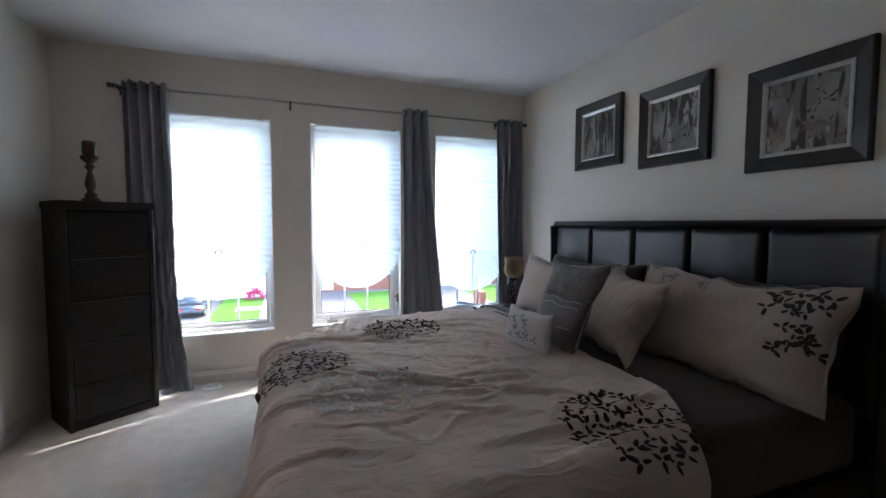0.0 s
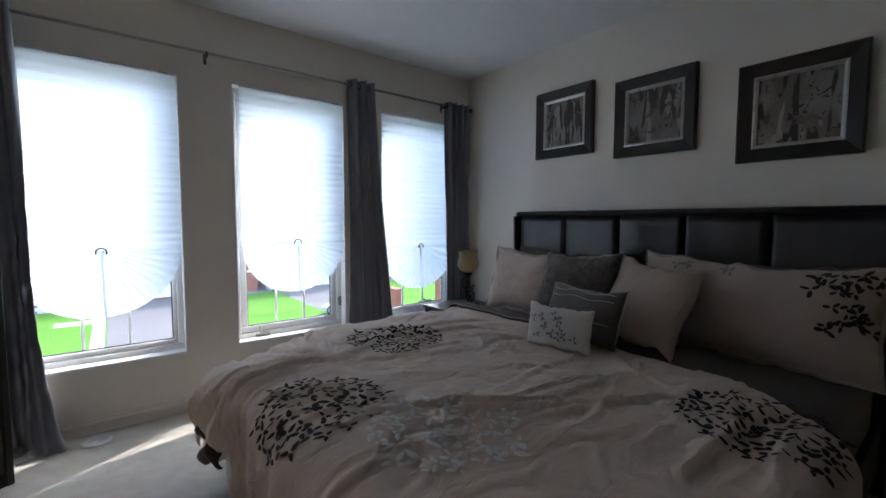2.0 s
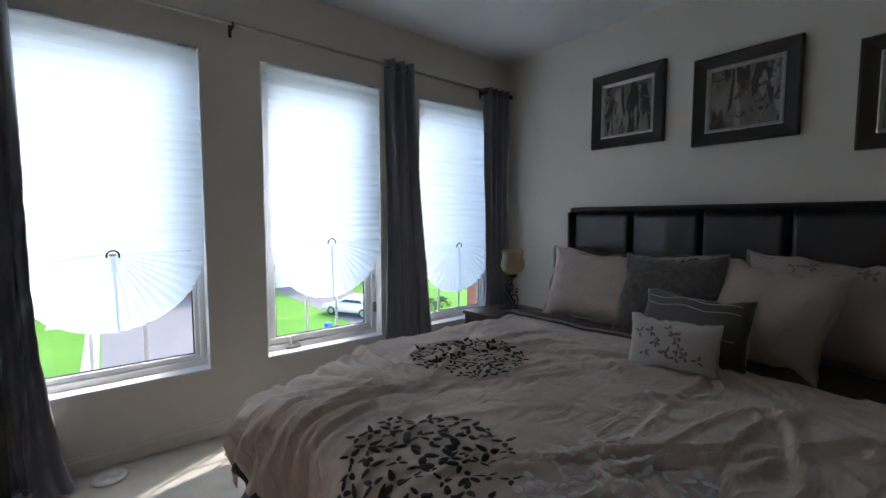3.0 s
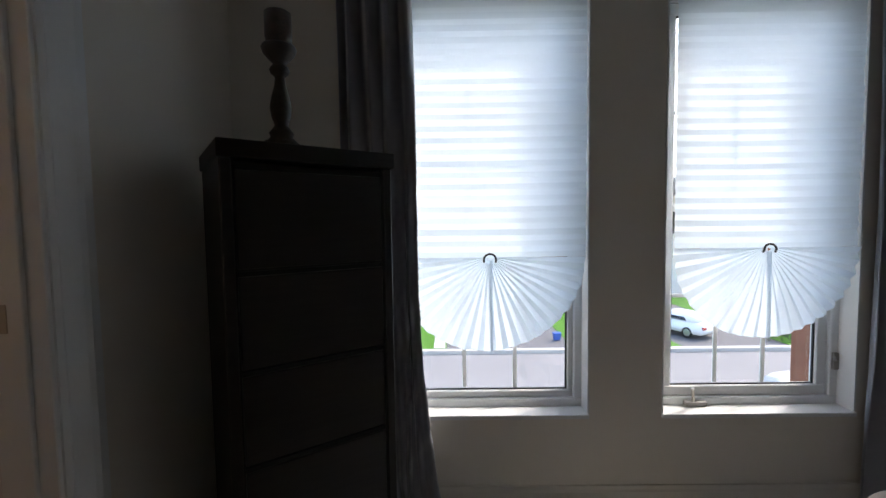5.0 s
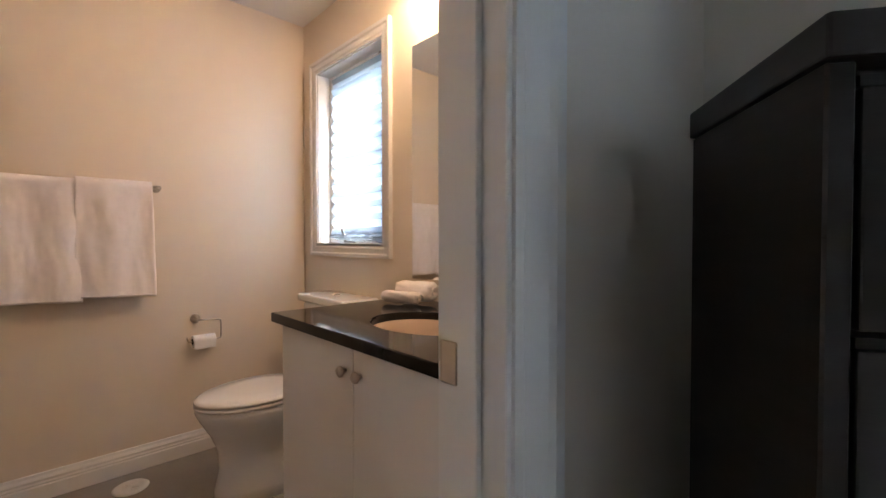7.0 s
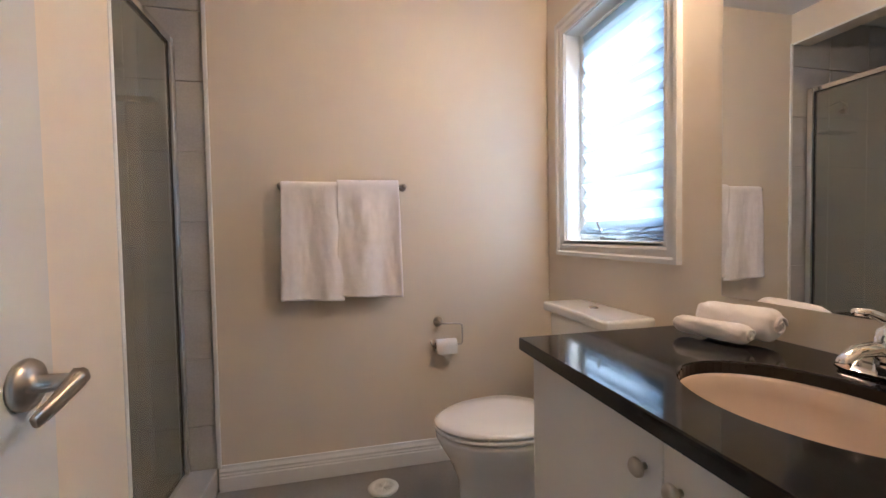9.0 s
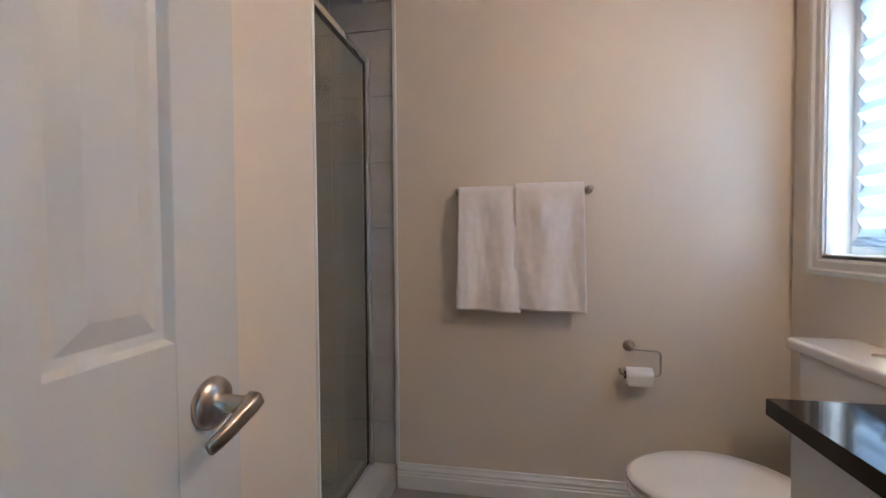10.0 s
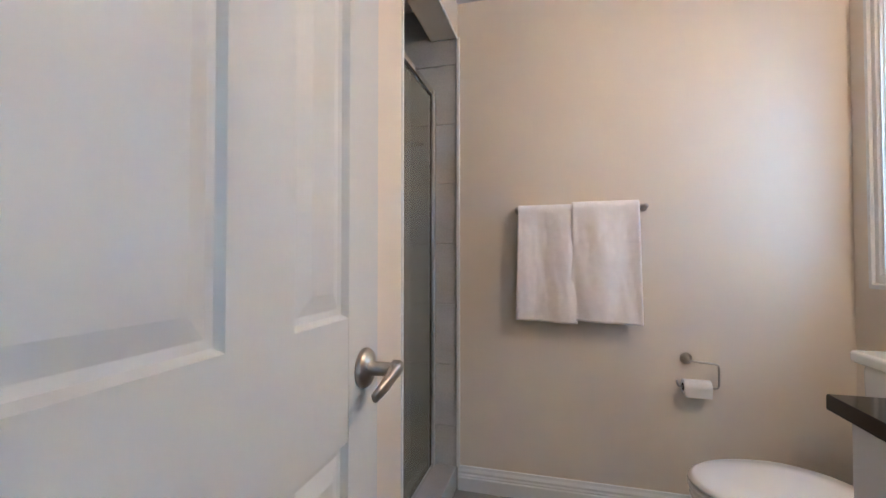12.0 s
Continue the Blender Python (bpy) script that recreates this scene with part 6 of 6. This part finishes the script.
patch("lawn_near", -30, 30, 4.75, 9.0, 0.10, M["lawn"], "green front lawn below the windows", "lawn")
patch("sidewalk", -60, 60, 9.0, 10.4, 0.11, M["concrete"], "pale concrete sidewalk", "sidewalk")
patch("kerb", -60, 60, 17.1, 17.35, 0.13, M["concrete"], "pale concrete kerb across the street", "kerb")
for x0, x1 in ((-16, -9.5), (-4.1, -1.5), (2.9, 6.6), (10.3, 17.0), (19, 24)):
    patch("lawn", x0, x1, 17.35, 28.0, 0.14, M["lawn"], "bright green lawn between driveways", "lawn")
for x0, x1 in ((-9.5, -4.1), (-1.5, 2.9), (6.6, 10.3), (17, 19)):
    patch("driveway", x0, x1, 17.35, 29, 0.12, M["drive"], "grey asphalt driveway across the street", "driveway")
for x0, x1, y0 in ((-1.95, -1.55, 17.4), (-3.2, -1.95, 24.2)):
    patch("garden_path", x0, x1, y0, y0 + (10.5 if y0 < 20 else 0.9), 0.148, M["concrete"], "pale concrete garden path", "path")


def house(x0, x1, y, material, label):
    d = thing("house", label, "house", pose(0, 0, GZ))
    w = bmesh.new()
    add_box(w, x0, x1, y, y + 9, 0, 6.0)
    part("wall", w, material, d)
    r = bmesh.new()
    e = 0.4
    a = [r.verts.new(c) for c in ((x0 - e, y - e, 6.0), (x1 + e, y - e, 6.0), (x1 + e, y + 9 + e, 6.0), (x0 - e, y + 9 + e, 6.0))]
    m = (x0 + x1) / 2
    t = [r.verts.new((m, y + 2.5, 8.6)), r.verts.new((m, y + 6.5, 8.6))]
    for f in ((a[0], a[1], t[0]), (a[1], a[2], t[1], t[0]), (a[2], a[3], t[1]), (a[3], a[0], t[0], t[1]), (a[3], a[2], a[1], a[0])):
        r.faces.new(f)
    part("roof", r, M["roof"], d)
    g = part("garage_door", box(x0 + 0.6, x0 + 3.2, y - 0.06, y + 0.05, 0.12, 2.3, 0.02), M["fence"], d)
    for k in range(4):
        part("panel", box(x0 + 0.7, x0 + 3.1, y - 0.08, y - 0.055, 0.2 + 0.52 * k, 0.62 + 0.52 * k, 0.01), M["fence"], g)
    part("front_door", box(x0 + 4.2, x0 + 5.1, y - 0.05, y + 0.05, 0.3, 2.4, 0.02), M["drive"], d)
    for k in range(3):
        wx = x0 + 0.8 + k * 2.0
        wd = part("window", box(wx, wx + 1.2, y - 0.05, y + 0.05, 3.6, 5.1, 0.02), M["fence"], d)
        part("pane", box(wx + 0.08, wx + 1.12, y - 0.062, y - 0.052, 3.68, 5.02), M["car_glass"], wd)
    return d


for k, (x0, x1) in enumerate(((-24, -16.8), (-16.2, -9.2), (-8.6, -1.6), (-1.0, 6.0), (6.6, 13.6), (14.2, 21.2), (21.8, 29))):
    house(x0, x1, 29.0 + (k % 2) * 0.8, M["brick"] if k % 2 else M["siding"], "two-storey brick house across the street" if k % 2 else "two-storey pale siding house across the street")


def car(x, y, rz, paint, label, size=1.0):
    d = thing("car", label, "car", pose(x, y, GZ + 0.12, 0, 0, rz) @ Matrix.Scale(size, 4))
    prof = [(-2.2, 0.30), (-2.25, 0.62), (-2.1, 0.86), (-1.55, 0.95), (1.0, 0.90), (1.95, 0.78), (2.25, 0.60), (2.25, 0.30)]
    cab = [(-1.75, 0.92), (-1.15, 1.36), (-0.6, 1.44), (0.2, 1.42), (1.05, 0.90)]

    def ext(pts, hw, taper):
        bm = bmesh.new()
        zmin, zmax = min(p[1] for p in pts), max(p[1] for p in pts)
        a = [[bm.verts.new((px, s * hw * (1 - taper * (pz - zmin) / (zmax - zmin)), pz)) for px, pz in pts] for s in (-1, 1)]
        n = len(pts)
        for k in range(n):
            j = (k + 1) % n
            bm.faces.new((a[0][k], a[0][j], a[1][j], a[1][k]))
        bm.faces.new(a[0][::-1]), bm.faces.new(a[1])
        bmesh.ops.recalc_face_normals(bm, faces=bm.faces)
        bmesh.ops.bevel(bm, geom=list(bm.edges), offset=0.05, segments=2, affect="EDGES")
        return bm
    part("body", ext(prof, 0.9, 0.06), paint, d, smooth=True)
    part("roof", ext([(p[0], p[1]) for p in cab], 0.80, 0.22), paint, d, smooth=True)
    part("windscreen", ext([(-1.66, 0.96), (-1.12, 1.32), (-1.06, 1.30), (-1.56, 0.94)], 0.70, 0.2), M["car_glass"], d)
    part("side_windows", ext([(-1.35, 0.96), (-1.02, 1.32), (0.15, 1.34), (0.75, 0.96)], 0.81, 0.21), M["car_glass"], d)
    for px in (-1.35, 1.35):
        for s in (-1, 1):
            wl = part("wheel", lathe([(0.0, -0.1), (0.31, -0.1), (0.33, -0.06), (0.33, 0.06), (0.31, 0.1), (0.0, 0.1)], 24, "y"), M["tyre"], d, smooth=True)
            wl.matrix_basis = pose(px, s * 0.80, 0.33)
            part("rim", lathe([(0.0, -0.112), (0.19, -0.112), (0.21, -0.1), (0.21, 0.1), (0.19, 0.112), (0.0, 0.112)], 16, "y"), M["rim"], wl)
    for s in (-1, 1):
        part("tail_light", box(-2.28, -2.16, s * 0.62 - 0.16, s * 0.62 + 0.16, 0.62, 0.78, 0.03), M["taillight"], d)
    return d


car(7.45, 19.4, 118, M["car_white"], "small white sedan parked across the street", 0.62)
car(7.9, 12.9, 178, M["car_white"], "white sedan parked at the near side of the street", 0.62)
car(-4.95, 24.4, 90, M["car_dark"], "dark blue sedan parked on a driveway", 0.62)


def wheelie(x, y, rz):
    d = thing("recycling_bin", "blue plastic recycling bin at the kerb", "bin", pose(x, y, GZ + 0.14, 0, 0, rz) @ Matrix.Scale(0.5, 4))
    b = box(-0.25, 0.25, -0.2, 0.2, 0.0, 0.5, 0.03)
    for v in b.verts:
        if v.co.z < 0.2:
            v.co.x *= 0.85
            v.co.y *= 0.85
    part("tub", b, M["bin"], d)
    part("rim", box(-0.28, 0.28, -0.23, 0.23, 0.5, 0.54, 0.015), M["bin"], d)
    return d


wheelie(2.55, 18.3, 10)
wheelie(5.4, 17.5, 30)


def shrub(x, y, r, material, label, seed, n=260):
    rr = random.Random(seed)
    bm = bmesh.new()
    for _ in range(n):
        a, b, q = rr.uniform(0, 6.28), rr.uniform(0, 1.5), rr.uniform(0.55, 1.0)
        c = Vector((x + r * q * math.cos(a) * math.cos(b), y + r * q * math.sin(a) * math.cos(b), GZ + 0.15 + r * 0.9 * q * math.sin(b)))
        s = r * rr.uniform(0.08, 0.16)
        t = [c + Vector((rr.uniform(-s, s), rr.uniform(-s, s), rr.uniform(-s, s))) for _ in range(4)]
        bm.faces.new([bm.verts.new(p) for p in t])
    return tagged(part("shrub", bm, material), label, "shrub")


shrub(-2.4, 27.6, 0.7, M["flower"], "red flowering shrub by a house", 3)
shrub(10.6, 18.0, 0.6, M["bush"], "low green shrub on a lawn", 4)
shrub(-5.3, 25.6, 0.6, M["bush"], "low green shrub beside a driveway", 5)
shrub(11.7, 18.3, 0.5, M["bush"], "low green shrub on a lawn", 6)

# brick pier of the own house, beyond the middle window
pr_ = part("brick_pier", box(1.36, 1.75, 4.78, 5.02, GZ, 2.8, 0.01), M["brick"])
tagged(pr_, "red brick pier of the house front", "pier", kind="structure")
pl_ = part("brick_pillar", box(2.10, 2.20, 6.95, 7.25, GZ, 0.15, 0.01), M["brick"])
tagged(pl_, "red brick pillar in front of the house", "pillar", kind="structure")
